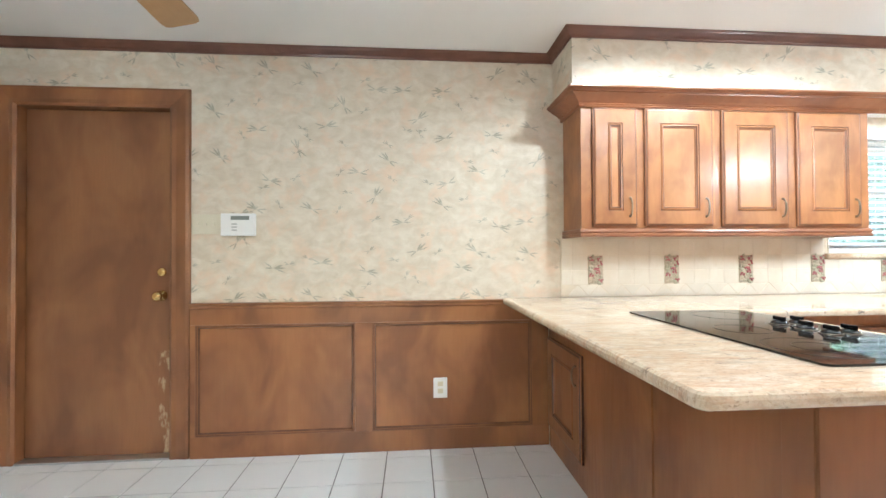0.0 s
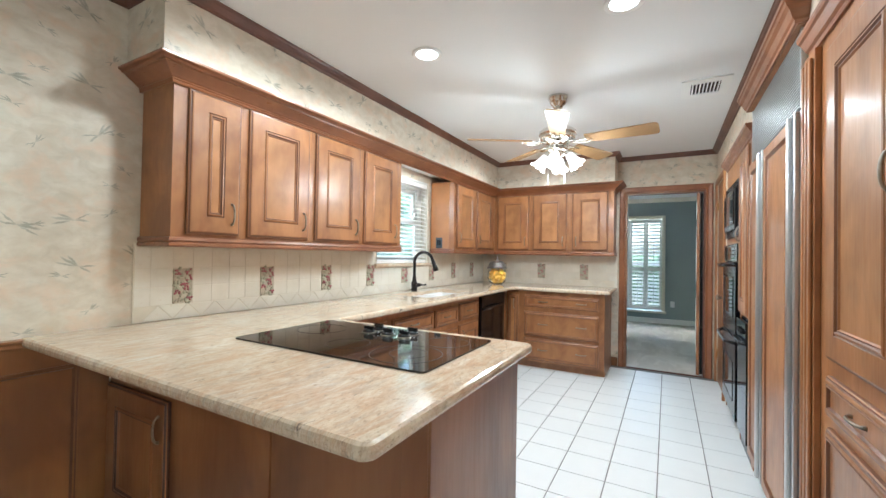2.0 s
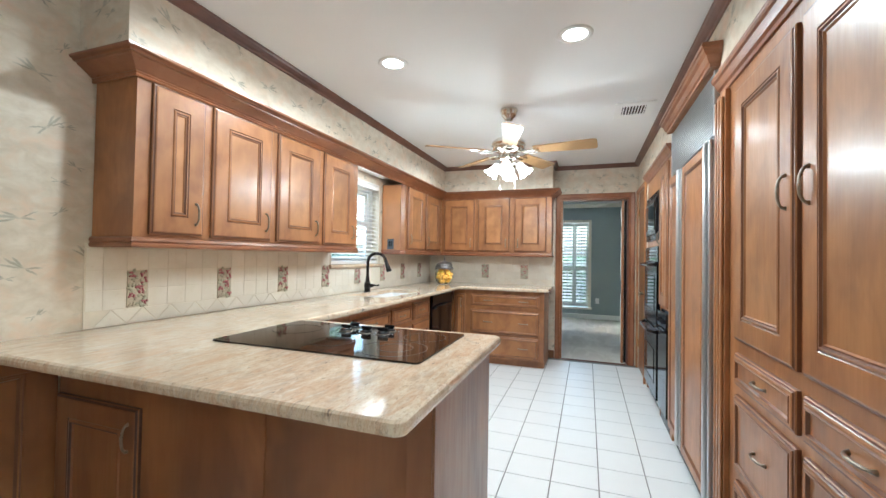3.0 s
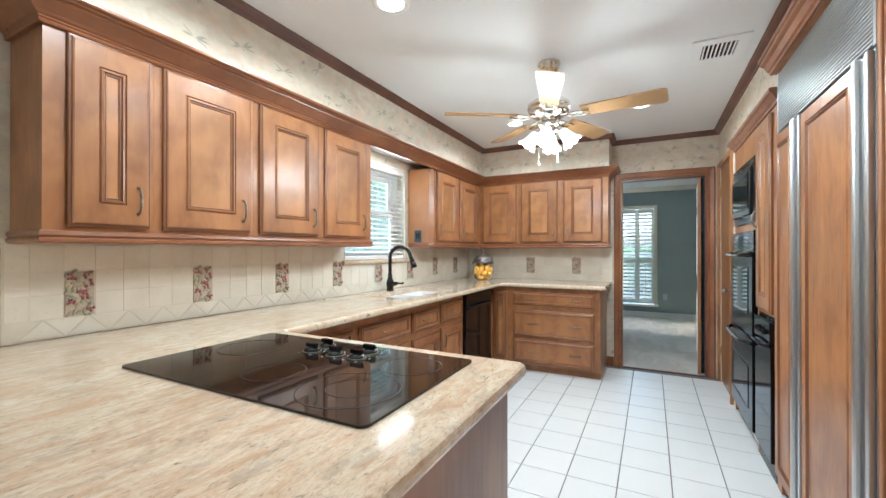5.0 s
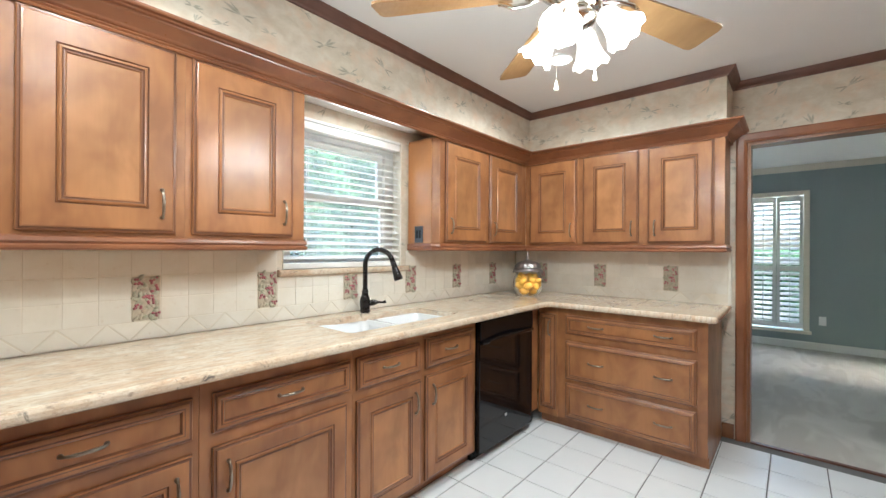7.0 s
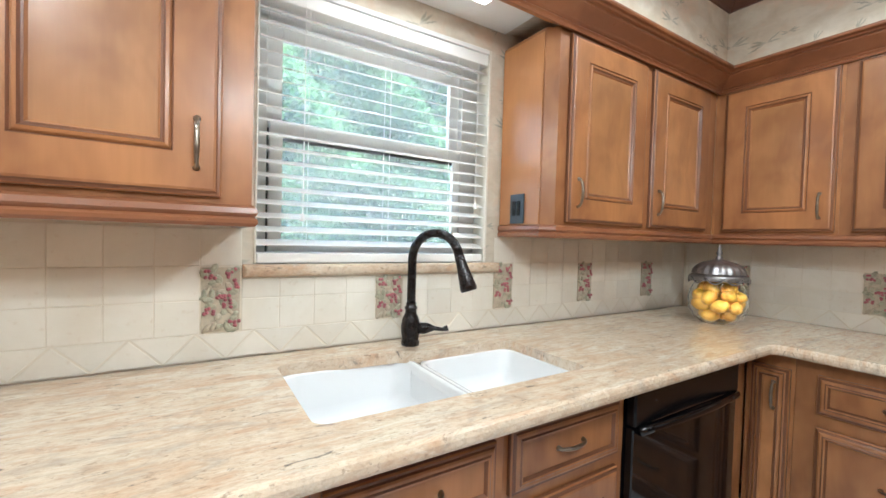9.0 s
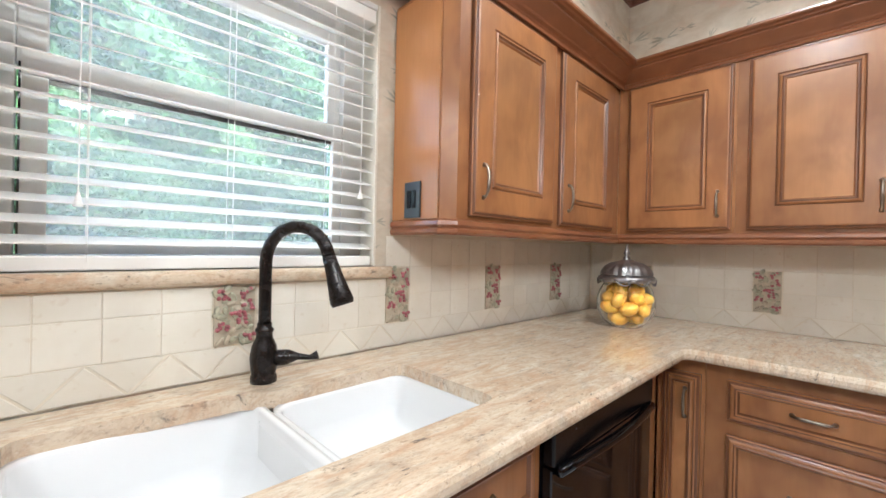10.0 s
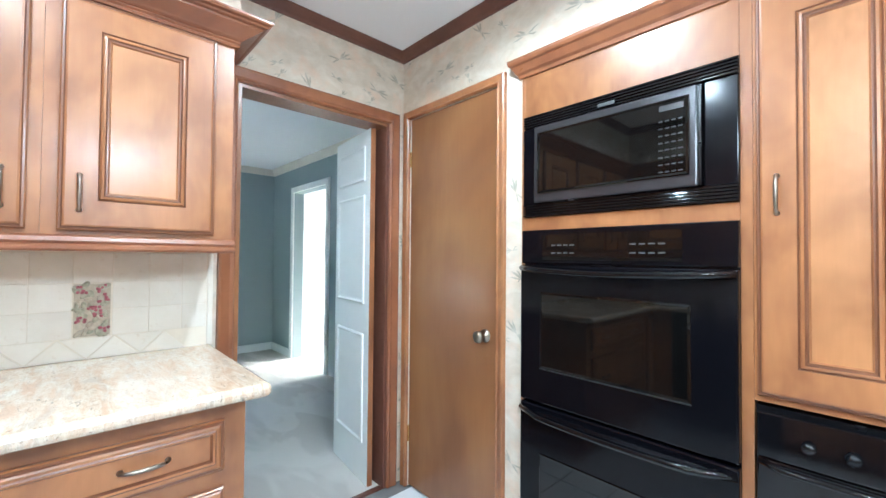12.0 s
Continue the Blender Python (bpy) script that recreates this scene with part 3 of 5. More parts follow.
bb = [(0, 0.004), (0.014, 0.004), (0.014, 0.085), (0.006, 0.10), (0, 0.10)]
structure("baseboard_far", sweep([(EX + T + 0.02, 3.5), (FX, 3.5), (FX, FS), (8.50, FS)], bb, -1), WHITE)
casing("door_casing_4", -8.42, -7.55, 2.06, facing(0, FS + 0.0005, 0, "+y"), WHITE, 0.07)
wall("wall_hall_south", 6.0, -3.0, FX, -2.9, WHITE, [(7.3, 8.4, 1.1, 2.0)])
wall("wall_hall_west", 5.9, -3.0, 6.0, FS - T, WHITE)
wall("wall_hall_east", FX - 0.1, -2.9, FX - 0.001, FS - T, WHITE)

# white panelled door, swung open into the far room
door = tagged(thing("door_2", "white painted panel door standing open", "door", pose(5.392, 0.150, 0.006, 0, 0, -6.5)), kind="structure")
part("slab", B(0, -0.030, 0, 0.49, 0, 1.99, bevel=0.002), WHITE, door)
# brown edge and black strip are added for the dark gap beside the jamb
part("hinge_edge", B(-0.004, -0.030, 0, -0.0005, -0.001, 1.99), STAIN, door, "brown hinge edge, darkened for the shade of the gap")
part("dark_edge_strip", B(0.050, -0.062, 0, 0.062, -0.031, 1.99), BLACK_SATIN, door, "black strip that stands for the shade behind the leaf")
for z0, z1 in ((0.22, 0.83), (1.0, 1.62), (1.70, 1.9)):
    for fy in (0.001,):
        bm, last = nested([(0, 0, 0), (0, -0.006, 0), (0.008, -0.010, 0), (0.02, -0.004, 0), (0.03, -0.003, 0)], 0.37, z1 - z0)
        bm.faces.new(last)
        bm.transform(Matrix.Rotation(radians(180), 4, "Z"))
        p = part("panel", bm, WHITE, door)
        p.location = (0.43, 0.0005, z0)

# shuttered window of the far room
shut = tagged(thing("window_2", "white plantation shutters in a cream window frame", "window", facing(FX - 0.004, 1.42, 0, "-x")), kind="structure")
W2 = 0.96
for nm, b in (("left_frame", (0, -0.02, 0.24, 0.06, 0.05, 2.10)), ("right_frame", (W2 - 0.06, -0.02, 0.24, W2, 0.05, 2.10)), ("top_frame", (0.06, -0.02, 2.04, W2 - 0.06, 0.05, 2.10)), ("sill", (-0.02, -0.05, 0.20, W2 + 0.02, 0.05, 0.239))):
    part(nm, B(*b, bevel=0.004), CREAM_TRIM, shut)
pw = (W2 - 0.12) / 3
for i in range(3):
    x0 = 0.06 + i * pw
    sh = part("shutter", B(x0 + 0.002, 0.0, 0.26, x0 + 0.04, 0.03, 2.03), WHITE, shut)
    part("stile", B(x0 + pw - 0.04, 0.0, 0.26, x0 + pw - 0.002, 0.03, 2.03), WHITE, sh)
    for z in (0.26, 1.02, 1.96):
        part("rail", B(x0 + 0.04, 0.001, z, x0 + pw - 0.04, 0.029, z + 0.075), WHITE, sh)
    for z0, z1 in ((0.335, 1.02), (1.095, 1.96)):
        nn = int((z1 - z0) / 0.066)
        for j in range(nn):
            z = z0 + (j + 0.5) * (z1 - z0) / nn
            bm = B(x0 + 0.041, -0.030, -0.004, x0 + pw - 0.041, 0.030, 0.004, bevel=0.002)
            bm.transform(pose(0, 0.015, z) @ Matrix.Rotation(radians(40), 4, "X"))
            part("louver", bm, WHITE, sh)
        part("tilt_rod", B(x0 + pw / 2 - 0.005, -0.035, z0 + 0.02, x0 + pw / 2 + 0.005, -0.025, z1 - 0.02), WHITE, sh)
part("glazing_bar", B(0.06, 0.07, 1.15, W2 - 0.06, 0.10, 1.20), WHITE, shut)
ow = tagged(thing("outlet_far", "white wall outlet on the blue wall", "outlet", facing(FX - 0.001, 0.37, 0.33, "-x")))
part("plate", B(0, -0.006, 0, 0.072, 0, 0.115, bevel=0.002), PLASTIC_WHITE, ow)

# ---- kitchen window ----
win = tagged(thing("window_1", "white sash window with raised horizontal blind slats", "window", pose(WIN[0], NY, 0)), kind="structure")
ww = WIN[1] - WIN[0]
for nm, b, m in (("left_reveal", (0, -0.006, 1.18, 0.006, 0.075, 2.015), WALL_TILE), ("right_reveal", (ww - 0.010, -0.006, 1.18, ww, 0.075, 2.015), WALL_TILE), ("head_reveal", (0.006, -0.004, 1.997, ww - 0.010, 0.075, 2.015), WHITE)):
    part(nm, B(*b, bevel=0.003), m, win)
SX0, SX1 = 0.062, 0.742     # the sashes, within a deep vinyl frame
part("frame_left", B(0.0, 0.076, 1.18, SX0 - 0.022, 0.13, 2.015, bevel=0.003), WHITE, win)
part("frame_right", B(SX1 + 0.022, 0.076, 1.18, ww, 0.13, 2.015, bevel=0.003), WHITE, win)
part("frame_head", B(SX0 - 0.022, 0.076, 1.925, SX1 + 0.022, 0.13, 2.015, bevel=0.003), WHITE, win)
part("frame_sill", B(SX0 - 0.022, 0.076, 1.18, SX1 + 0.022, 0.135, 1.212, bevel=0.003), WHITE, win)
# thin charcoal fill gives the groove beside the sash its dark shade
part("frame_groove", B(SX0 - 0.0180, 0.09, 1.213, SX0 - 0.0145, 0.128, 1.60), CHARCOAL, win)
up = part("upper_sash", B(SX0 - 0.022, 0.100, 1.60, SX0 + 0.026, 0.128, 1.925, bevel=0.003), WHITE, win)
part("sash_stile", B(SX1 - 0.020, 0.100, 1.60, SX1 + 0.022, 0.128, 1.925, bevel=0.003), WHITE, up)
part("sash_rail", B(SX0 + 0.026, 0.101, 1.885, SX1 - 0.020, 0.127, 1.925, bevel=0.003), WHITE, up)
lo_s = part("lower_sash", B(SX0 - 0.014, 0.080, 1.213, SX0 + 0.026, 0.099, 1.575, bevel=0.002), WHITE, win)
part("sash_stile", B(SX1 - 0.010, 0.080, 1.213, SX1 + 0.021, 0.099, 1.575, bevel=0.002), WHITE, lo_s)
part("sash_rail", B(SX0 + 0.026, 0.080, 1.213, SX1 - 0.010, 0.099, 1.245, bevel=0.002), WHITE, lo_s)
part("meeting_rail", B(SX0 - 0.014, 0.079, 1.576, SX1 + 0.021, 0.099, 1.626, bevel=0.003), WHITE, win)
# charcoal strip drawn in for the shadow below the meeting rail
part("meeting_shadow_strip", B(SX0 + 0.026, 0.090, 1.564, SX1 - 0.010, 0.0985, 1.575), CHARCOAL, win, "dark strip painted as the shadow under the meeting rail")
for z0, z1, y in ((1.245, 1.575, 0.0885), (1.626, 1.885, 0.112)):
    p = part("pane", B(SX0 + 0.0265, y, z0, SX1 - 0.0205, y + 0.004, z1), HAZY, win)
    p.visible_shadow = False
# granite sill with a rounded nose
sill = B(2.935, NY - 0.030, 1.142, 3.868, NY + 0.075, 1.180)
bmesh.ops.bevel(sill, geom=[e for e in sill.edges if all(v.co.y < NY - 0.02 for v in e.verts)], offset=0.016, segments=4, profile=0.5, affect="EDGES")
structure("window_sill_1", sill, GRANITE, smooth=False)

blind = thing("window_blind", "cream horizontal slat blind, lowered, slats open", "blind", pose(WIN[0] + 0.008, NY + 0.026, 0))
bw = ww - 0.022
part("headrail", B(0, -0.028, 1.952, bw, 0.028, 1.994, bevel=0.003), BLIND, blind)
part("bottom_rail", B(0, -0.024, 1.1812, bw, 0.024, 1.212, bevel=0.004), BLIND, blind)
slat = None
zs = [1.243 + 0.0405 * i for i in range(18)]
for z in zs:
    if slat is None:
        bm = B(0, -0.024, -0.0014, bw, 0.024, 0.0014)
        bm.transform(Matrix.Rotation(radians(20), 4, "X"))
        slat = part("slat", bm, BLIND, blind)
        slat.location.z = z
    else:
        s = new("slat", slat.data)
        s.parent, s.location.z = blind, z
for x in (0.14, bw / 2, bw - 0.14):
    for y in (-0.0255, 0.0255):
        part("ladder_cord", tube([(x, y, 1.2), (x, y, 1.96)], 0.0009, 5), BLIND, blind)
part("pull_cord", tube([(0.125, -0.034, 1.96), (0.125, -0.034, 1.34)], 0.0013, 5), BLIND, blind)
part("pull_cord", tube([(bw - 0.05, -0.034, 1.96), (bw - 0.05, -0.034, 1.42)], 0.0013, 5), BLIND, blind)
part("tassel", lathe([(0.002, 0.03), (0.004, 0.02), (0.0085, 0), (0, 0)], 10, at=(0.125, -0.034, 1.31)), BLIND, blind)
part("tassel", lathe([(0.002, 0.03), (0.004, 0.02), (0.0085, 0), (0, 0)], 10, at=(bw - 0.05, -0.034, 1.39)), BLIND, blind)

# ---- upper cabinets ----
UZ0, UZ1 = 1.30, 2.03


def upper(at, w, doors, depth=0.268, cham=0.0):
    c = thing("upper_cabinet", "glazed maple wall cabinet with raised-moulding doors and pewter handles", "cabinet", at, "upper cabinets")
    bm = bmesh.new()
    pts = [(0, depth), (0, cham), (cham, 0), (w, 0), (w, depth)] if cham else [(0, depth), (0, 0), (w, 0), (w, depth)]
    lo = [bm.verts.new((x, y, UZ0)) for x, y in pts]
    hi = [bm.verts.new((x, y, UZ1)) for x, y in pts]
    bm.faces.new(lo[::-1]), bm.faces.new(hi)
    for i in range(len(pts)):
        j = (i + 1) % len(pts)
        bm.faces.new((lo[i], lo[j], hi[j], hi[i]))
    part("body", bm, MAPLE, c)
    for x0, x1, hd in doors:
        door_front(c, x0, 1.343, x1 - x0, 0.672, hd)
    return c


UY = 2.37
upper(facing(1.155, UY, 0, "-y"), 0.338, [(0.062, 0.322, "r")])
upper(facing(1.4935, UY, 0, "-y"), 0.462, [(0.032, 0.440, "r")])
upper(facing(1.956, UY, 0, "-y"), 0.477, [(0.033, 0.445, "r")])
upper(facing(2.4335, UY, 0, "-y"), 0.492, [(0.022, 0.431, "r")])
sink_upper = upper(facing(3.872, UY + 0.012, 0, "-y"), 0.558, [(0.084, 0.548, "l")], 0.258, cham=0.035)
upper(facing(4.4305, UY + 0.012, 0, "-y"), 0.60, [(0.040, 0.515, "l")], 0.258)
# thin overlay whose paler colour carries the light on this cabinet end
part("end_panel", B(-0.0035, 0.040, UZ0 + 0.031, -0.0005, 0.256, UZ1 - 0.013), LIT_MAPLE, sink_upper, "plain maple end panel, lightened for the light that falls on it")
UX = 5.032
upper(facing(UX, 2.368, 0, "-x"), 0.458, [(0.035, 0.446, "r")], 0.278)
upper(facing(UX, 1.9095, 0, "-x"), 0.471, [(0.038, 0.444, "r")], 0.278)
upper(facing(UX, 1.438, 0, "-x"), 0.483, [(0.033, 0.425, "l")], 0.278)
cp = [(0, 2.018), (0.010, 2.018), (0.014, 2.025), (0.009, 2.029), (0.016, 2.035), (0.012, 2.039), (0.022, 2.045), (0.028, 2.050), (0.070, 2.078), (0.072, 2.084), (0.084, 2.086), (0.089, 2.090), (0.083, 2.092), (0.096, 2.096), (0.100, 2.101), (0.100, 2.108), (0, 2.108)]
upath = [(1.153, NY - 0.002), (1.153, UY - 0.002), (UX - 0.002, UY - 0.002), (UX - 0.002, 0.953), (EX - 0.002, 0.953)]
tagged(part("cabinet_crown", sweep(upath, cp, -1), TRIMWOOD, None, "stepped maple crown along the tops of the wall cabinets"), category="moulding", kind="structure")
lp = [(-0.02, 1.283), (0.006, 1.283), (0.012, 1.290), (0.012, 1.298), (0.006, 1.304), (0.012, 1.312), (0.010, 1.324), (0.002, 1.330), (-0.0, 1.330), (-0.0, 1.2995), (-0.02, 1.2995)]
for pth in ([(1.155, NY - 0.012), (1.155, UY), (2.9255, UY), (2.9255, NY - 0.012)], [(3.872, NY - 0.012), (3.872, UY + 0.047), (3.907, UY + 0.012), (UX, UY + 0.012), (UX, 0.955), (5.29, 0.955)]):
    tagged(part("light_rail", sweep(pth, lp, -1), TRIMWOOD, None, "maple light rail under the wall cabinets"), category="moulding", kind="structure")
structure("upper_corner_filler", B(UX + 0.001, 2.3685, 1.30, UX + 0.03, 2.3815, 2.03), MAPLE)
# header board over the window
structure("valance", B(2.926, UY + 0.004, 2.031, 3.871, UY + 0.022, 2.107), MAPLE)
structure("window_soffit", B(2.926, UY + 0.023, 2.095, 3.871, NY - 0.008, 2.107), WHITE)
sl = thing("strip_light", "slim white strip light behind the window valance, lit", "strip light", pose(3.40, 2.46, 2.0945))
part("housing", B(-0.26, -0.035, -0.022, 0.26, 0.035, 0.0, bevel=0.003), WHITE, sl)
part("lens", B(-0.25, -0.028, -0.029, 0.25, 0.028, -0.0225, bevel=0.003), CAN_GLOW, sl, "lit white lens")
lamp("AREA", "strip_lamp", (3.40, 2.46, 2.06), STRIP_W, WARM, 0.48, (3.40, 2.4601, 0))
op = thing("light_switch", "dark grey switch plate on the cabinet side", "switch", facing(3.8680, 2.57, 1.335, "-x"))
part("plate", B(0, -0.006, 0, 0.075, 0, 0.112, bevel=0.002), SLATE_PLATE, op)
for x in (0.018, 0.042):
    part("rocker", B(x, -0.010, 0.03, x + 0.016, -0.0065, 0.085, bevel=0.001), BLACK_SATIN, op)

# ---- base cabinets ----
BY = 2.08
BH = 0.878


def base(at, w, drawers=(), doors=(), depth=0.58, label="glazed maple base cabinet with drawer and door", name="base_cabinet", z0=0.070, low=None):
    c = thing(name, label, "cabinet", at, "base cabinets")
    carcass(c, 0, z0, w, BH, depth, toe=0.05, low=low)
    for x0, x1, a, b, n in drawers:
        drawer_front(c, x0, a, x1 - x0, b - a, n)
    for x0, x1, a, b, hd in doors:
        d = door_front(c, x0, a, x1 - x0, b - a, hd, 0.07 if x1 - x0 > 0.2 else 0.020, handle_z=b - a - 0.105)
    return c


base(facing(1.72, BY, 0, "-y"), 0.671, [(0.13, 0.650, 0.680, 0.812, 1)], [(0.13, 0.650, 0.085, 0.632, "r")])
base(facing(2.3915, BY, 0, "-y"), 0.602, [(0.038, 0.584, 0.680, 0.812, 1)], [(0.038, 0.566, 0.085, 0.632, "l")])
base(facing(2.994, BY, 0, "-y"), 0.4415, [(0.018, 0.412, 0.668, 0.812, 1)], [(0.018, 0.418, 0.085, 0.622, "r")], low=0.66)
base(facing(3.436, BY, 0, "-y"), 0.460, [(0.014, 0.422, 0.668, 0.825, 1)], [(0.014, 0.422, 0.085, 0.632, "l")], low=0.66)
EXB = 4.70
base(facing(EXB, 2.078, 0, "-x"), 0.153, [], [(0.02, 0.142, 0.125, 0.822, "r")], 0.585, "narrow maple corner cabinet with one tall door")
base(facing(EXB, 1.9245, 0, "-x"), 0.927, [(0.064, 0.871, 0.690, 0.826, 2), (0.064, 0.871, 0.368, 0.642, 2), (0.064, 0.871, 0.095, 0.340, 2)], (), 0.585, "maple chest of three wide drawers with pewter handles", "drawer_cabinet", 0.075)

structure("corner_filler", B(4.56, BY + 0.004, 0.095, 4.699, BY + 0.024, 0.877), MAPLE)
# dishwasher
dwr = thing("dishwasher", "glossy black built-in dishwasher", "dishwasher", facing(3.897, BY, 0, "-y"))
part("body", B(0, 0.0, 0.045, 0.662, 0.56, 0.87), BLACK_SATIN, dwr)
part("door", B(0.008, -0.028, 0.05, 0.655, -0.001, 0.73, bevel=0.004), BLACK, dwr)
part("control_panel", B(0.008, -0.034, 0.735, 0.655, -0.001, 0.855, bevel=0.006), BLACK_SATIN, dwr)
pts = [(0.025 + 0.61 * i / 12, -0.036 - 0.030 * math.sin(math.pi * i / 12), 0.725 + 0.012 * math.sin(math.pi * i / 12)) for i in range(13)]
part("handle", tube(pts, 0.014, 8), BLACK, dwr, "bowed black handle", True)
part("toe_kick", B(0.0, 0.03, 0.0, 0.662, 0.06, 0.044), BLACK_SATIN, dwr)
part("badge", B(0.29, -0.0295, 0.20, 0.315, -0.0285, 0.22), GREYMARK, dwr)

# peninsula
pen = thing("peninsula", "red-brown stained kitchen peninsula base", "cabinet", pose(0, 0, 0))
part("body", B(1.048, 0.945, 0.0, 1.688, NY - 0.03, BH, bevel=0.002), STAIN, pen)
part("end_panel", B(1.040, 0.936, 0.0, 1.694, 0.9445, BH - 0.001), STAIN, pen)
part("corner_post", B(1.036, 0.944, 0.0, 1.0475, 1.02, BH - 0.001, bevel=0.001), STAIN, pen)
part("side_panel", B(1.040, 1.53, 0.0, 1.0475, 2.06, BH - 0.002), STAIN, pen)
d = door_front(pen, 0, 0, 0.49, 0.54, "r", name="side_door", handle_z=0.43)
d.matrix_basis = facing(1.047, 2.605, 0.135, "-x")
for o in (d, *d.children):
    if o.name.split(".")[0] != "handle":
        o.data.materials[0] = STAIN
        if len(o.data.materials) > 1:
            o.data.materials[1] = SHADOW_GLAZE
# kitchen side of the peninsula
for y0 in (1.0, 1.5):
    d = door_front(pen, 0, 0, 0.46, 0.70, "l", name="kitchen_door", handle_z=0.6)
    d.matrix_basis = facing(1.689, y0, 0.12, "+x")


# ---- counter ----
def counter():
    """One slab round three sides, with a hole for the sink and a rounded nose."""
    z0, z1 = 0.878, 0.915
    r = 0.032
    out = []

    def arc(cx, cy, a0, a1, rr, n=6):
        for i in range(n + 1):
            a = radians(a0 + (a1 - a0) * i / n)
            out.append((cx + rr * math.cos(a), cy + rr * math.sin(a)))
    b = NY - 0.010
    out.append((0.756, b))
    arc(0.756 + r, 0.903 + r, 180, 270, r)
    arc(1.798 - r, 0.903 + r, 270, 360, r)
    arc(1.798 + 0.03, 1.968 - 0.03, 180, 90, 0.03, 4)
    arc(4.632 - 0.03, 1.968 - 0.03, 90, 0, 0.03, 4)
    arc(4.632 + 0.02, 0.945 + 0.02, 180, 270, 0.02, 4)
    out.append((EX - 0.004, 0.945))
    out.append((EX - 0.004, b))
    hole = []
    HR = 0.032

    def harc(cx, cy, a0, a1, rr=0.032, n=5):
        for i in range(n + 1):
            a = radians(a0 + (a1 - a0) * i / n)
            hole.append((cx + rr * math.cos(a), cy + rr * math.sin(a)))
    harc(3.775 - HR, 2.114 + HR, 270, 360)
    harc(3.775 - HR, 2.462 - HR, 0, 90)
    hole.extend([(3.44, 2.462), (3.40, 2.475), (3.36, 2.498)])
    harc(3.008 + HR, 2.518 - HR, 90, 180)
    harc(3.008 + HR, 2.114 + HR, 180, 270)
    bm = bmesh.new()
    n = len(out)
    nose = [(0.010, z0), (0.003, z0 + 0.004), (0.0, z0 + 0.012), (0.0, z1 - 0.014), (0.004, z1 - 0.005), (0.012, z1)]

    def inset(k, d):
        p = Vector(out[k])
        e1 = (p - Vector(out[k - 1]))
        e2 = (Vector(out[(k + 1) % n]) - p)
        e1.normalize(), e2.normalize()
        n1, n2 = Vector((-e1.y, e1.x)), Vector((-e2.y, e2.x))
        m = (n1 + n2) / max(0.3, 1 + n1.dot(n2))
        return p + m * d
    rings = [[bm.verts.new((*inset(k, d), z)) for k in range(n)] for d, z in nose]
    for a, c in zip(rings, rings[1:]):
        for k in range(n):
            bm.faces.new((a[k], a[(k + 1) % n], c[(k + 1) % n], c[k]))
    h0 = [bm.verts.new((x, y, z0)) for x, y in hole]
    h1 = [bm.verts.new((x, y, z1)) for x, y in hole]
    for k in range(len(hole)):
        bm.faces.new((h0[k], h0[(k + 1) % len(hole)], h1[(k + 1) % len(hole)], h1[k]))
    for ring, h in ((rings[-1], h1), (rings[0], h0)):
        es = [bm.edges.get((ring[k], ring[(k + 1) % n])) for k in range(n)] + [bm.edges.get((h[k], h[(k + 1) % len(h)])) for k in range(len(h))]
        bmesh.ops.triangle_fill(bm, use_beauty=True, use_dissolve=False, edges=es)
    return bm


tagged(part("countertop", counter(), GRANITE, None, "polished beige and peach granite countertop with rounded edge"), category="countertop")

# ---- south run ----
SF = -0.029
ov = thing("oven_cabinet", "tall maple cabinet that holds the wall ovens", "cabinet", facing(4.492, SF, 0, "+y"))
OW = 0.79
for nm, b in (("left_stile", (0, 0, 0.0, 0.018, 0.62, 2.06)), ("right_stile", (OW - 0.03, 0, 0.0, OW, 0.62, 2.06)), ("top_panel", (0.018, 0, 1.865, OW - 0.03, 0.62, 2.06)), ("middle_rail", (0.018, 0, 1.388, OW - 0.03, 0.62, 1.442)), ("base_panel", (0.018, 0.03, 0.0, OW - 0.03, 0.62, 0.10))):
    part(nm, B(*b, bevel=0.0015), MAPLE, ov)
sc = [(0, 2.036), (0.008, 2.036), (0.011, 2.050), (0.020, 2.058), (0.034, 2.084), (0.042, 2.090), (0.046, 2.10), (0.046, 2.112), (0, 2.112)]
tagged(part("oven_crown", sweep([(4.494, SF - 0.011), (4.494, SF), (3.236, SF)], sc, -1), TRIMWOOD, None, "maple crown over the oven cabinets"), category="moulding", kind="structure")

mw = thing("microwave", "black built-in microwave with louvred trim kit", "microwave", facing(4.474, SF, 1.443, "+y"))
MW, MH = 0.742, 0.42
part("body", B(0, 0.002, 0, MW, 0.45, MH), BLACK_SATIN, mw)
part("left_trim", B(0, -0.014, 0.05, 0.055, 0.0, MH - 0.055, bevel=0.003), BLACK_MID, mw)
part("right_trim", B(MW - 0.085, -0.014, 0.05, MW, 0.0, MH - 0.055, bevel=0.003), BLACK_MID, mw)
for z0, nn in ((0.0, 5), (MH - 0.052, 5)):
    for i in range(nn):
        part("louver", B(0, -0.016, z0 + 0.0012 + i * 0.0102, MW, 0.0, z0 + 0.0085 + i * 0.0102, bevel=0.002), BLACK, mw)
dr = part("door", B(0.060, -0.028, 0.053, MW - 0.100, -0.001, MH - 0.058, bevel=0.005), CHARCOAL, mw, "charcoal door frame")
part("door_side", B(MW - 0.0995, -0.024, 0.055, MW - 0.090, -0.001, MH - 0.060), BLACK_SATIN, dr)
bm, last = nested([(0, 0, 0), (0, -0.004, 0), (0.003, -0.005, 0), (0.010, -0.003, 0)], MW - 0.20, 0.245)
bm.faces.new(last)
p = part("window", bm, DARK_GLASS, dr)
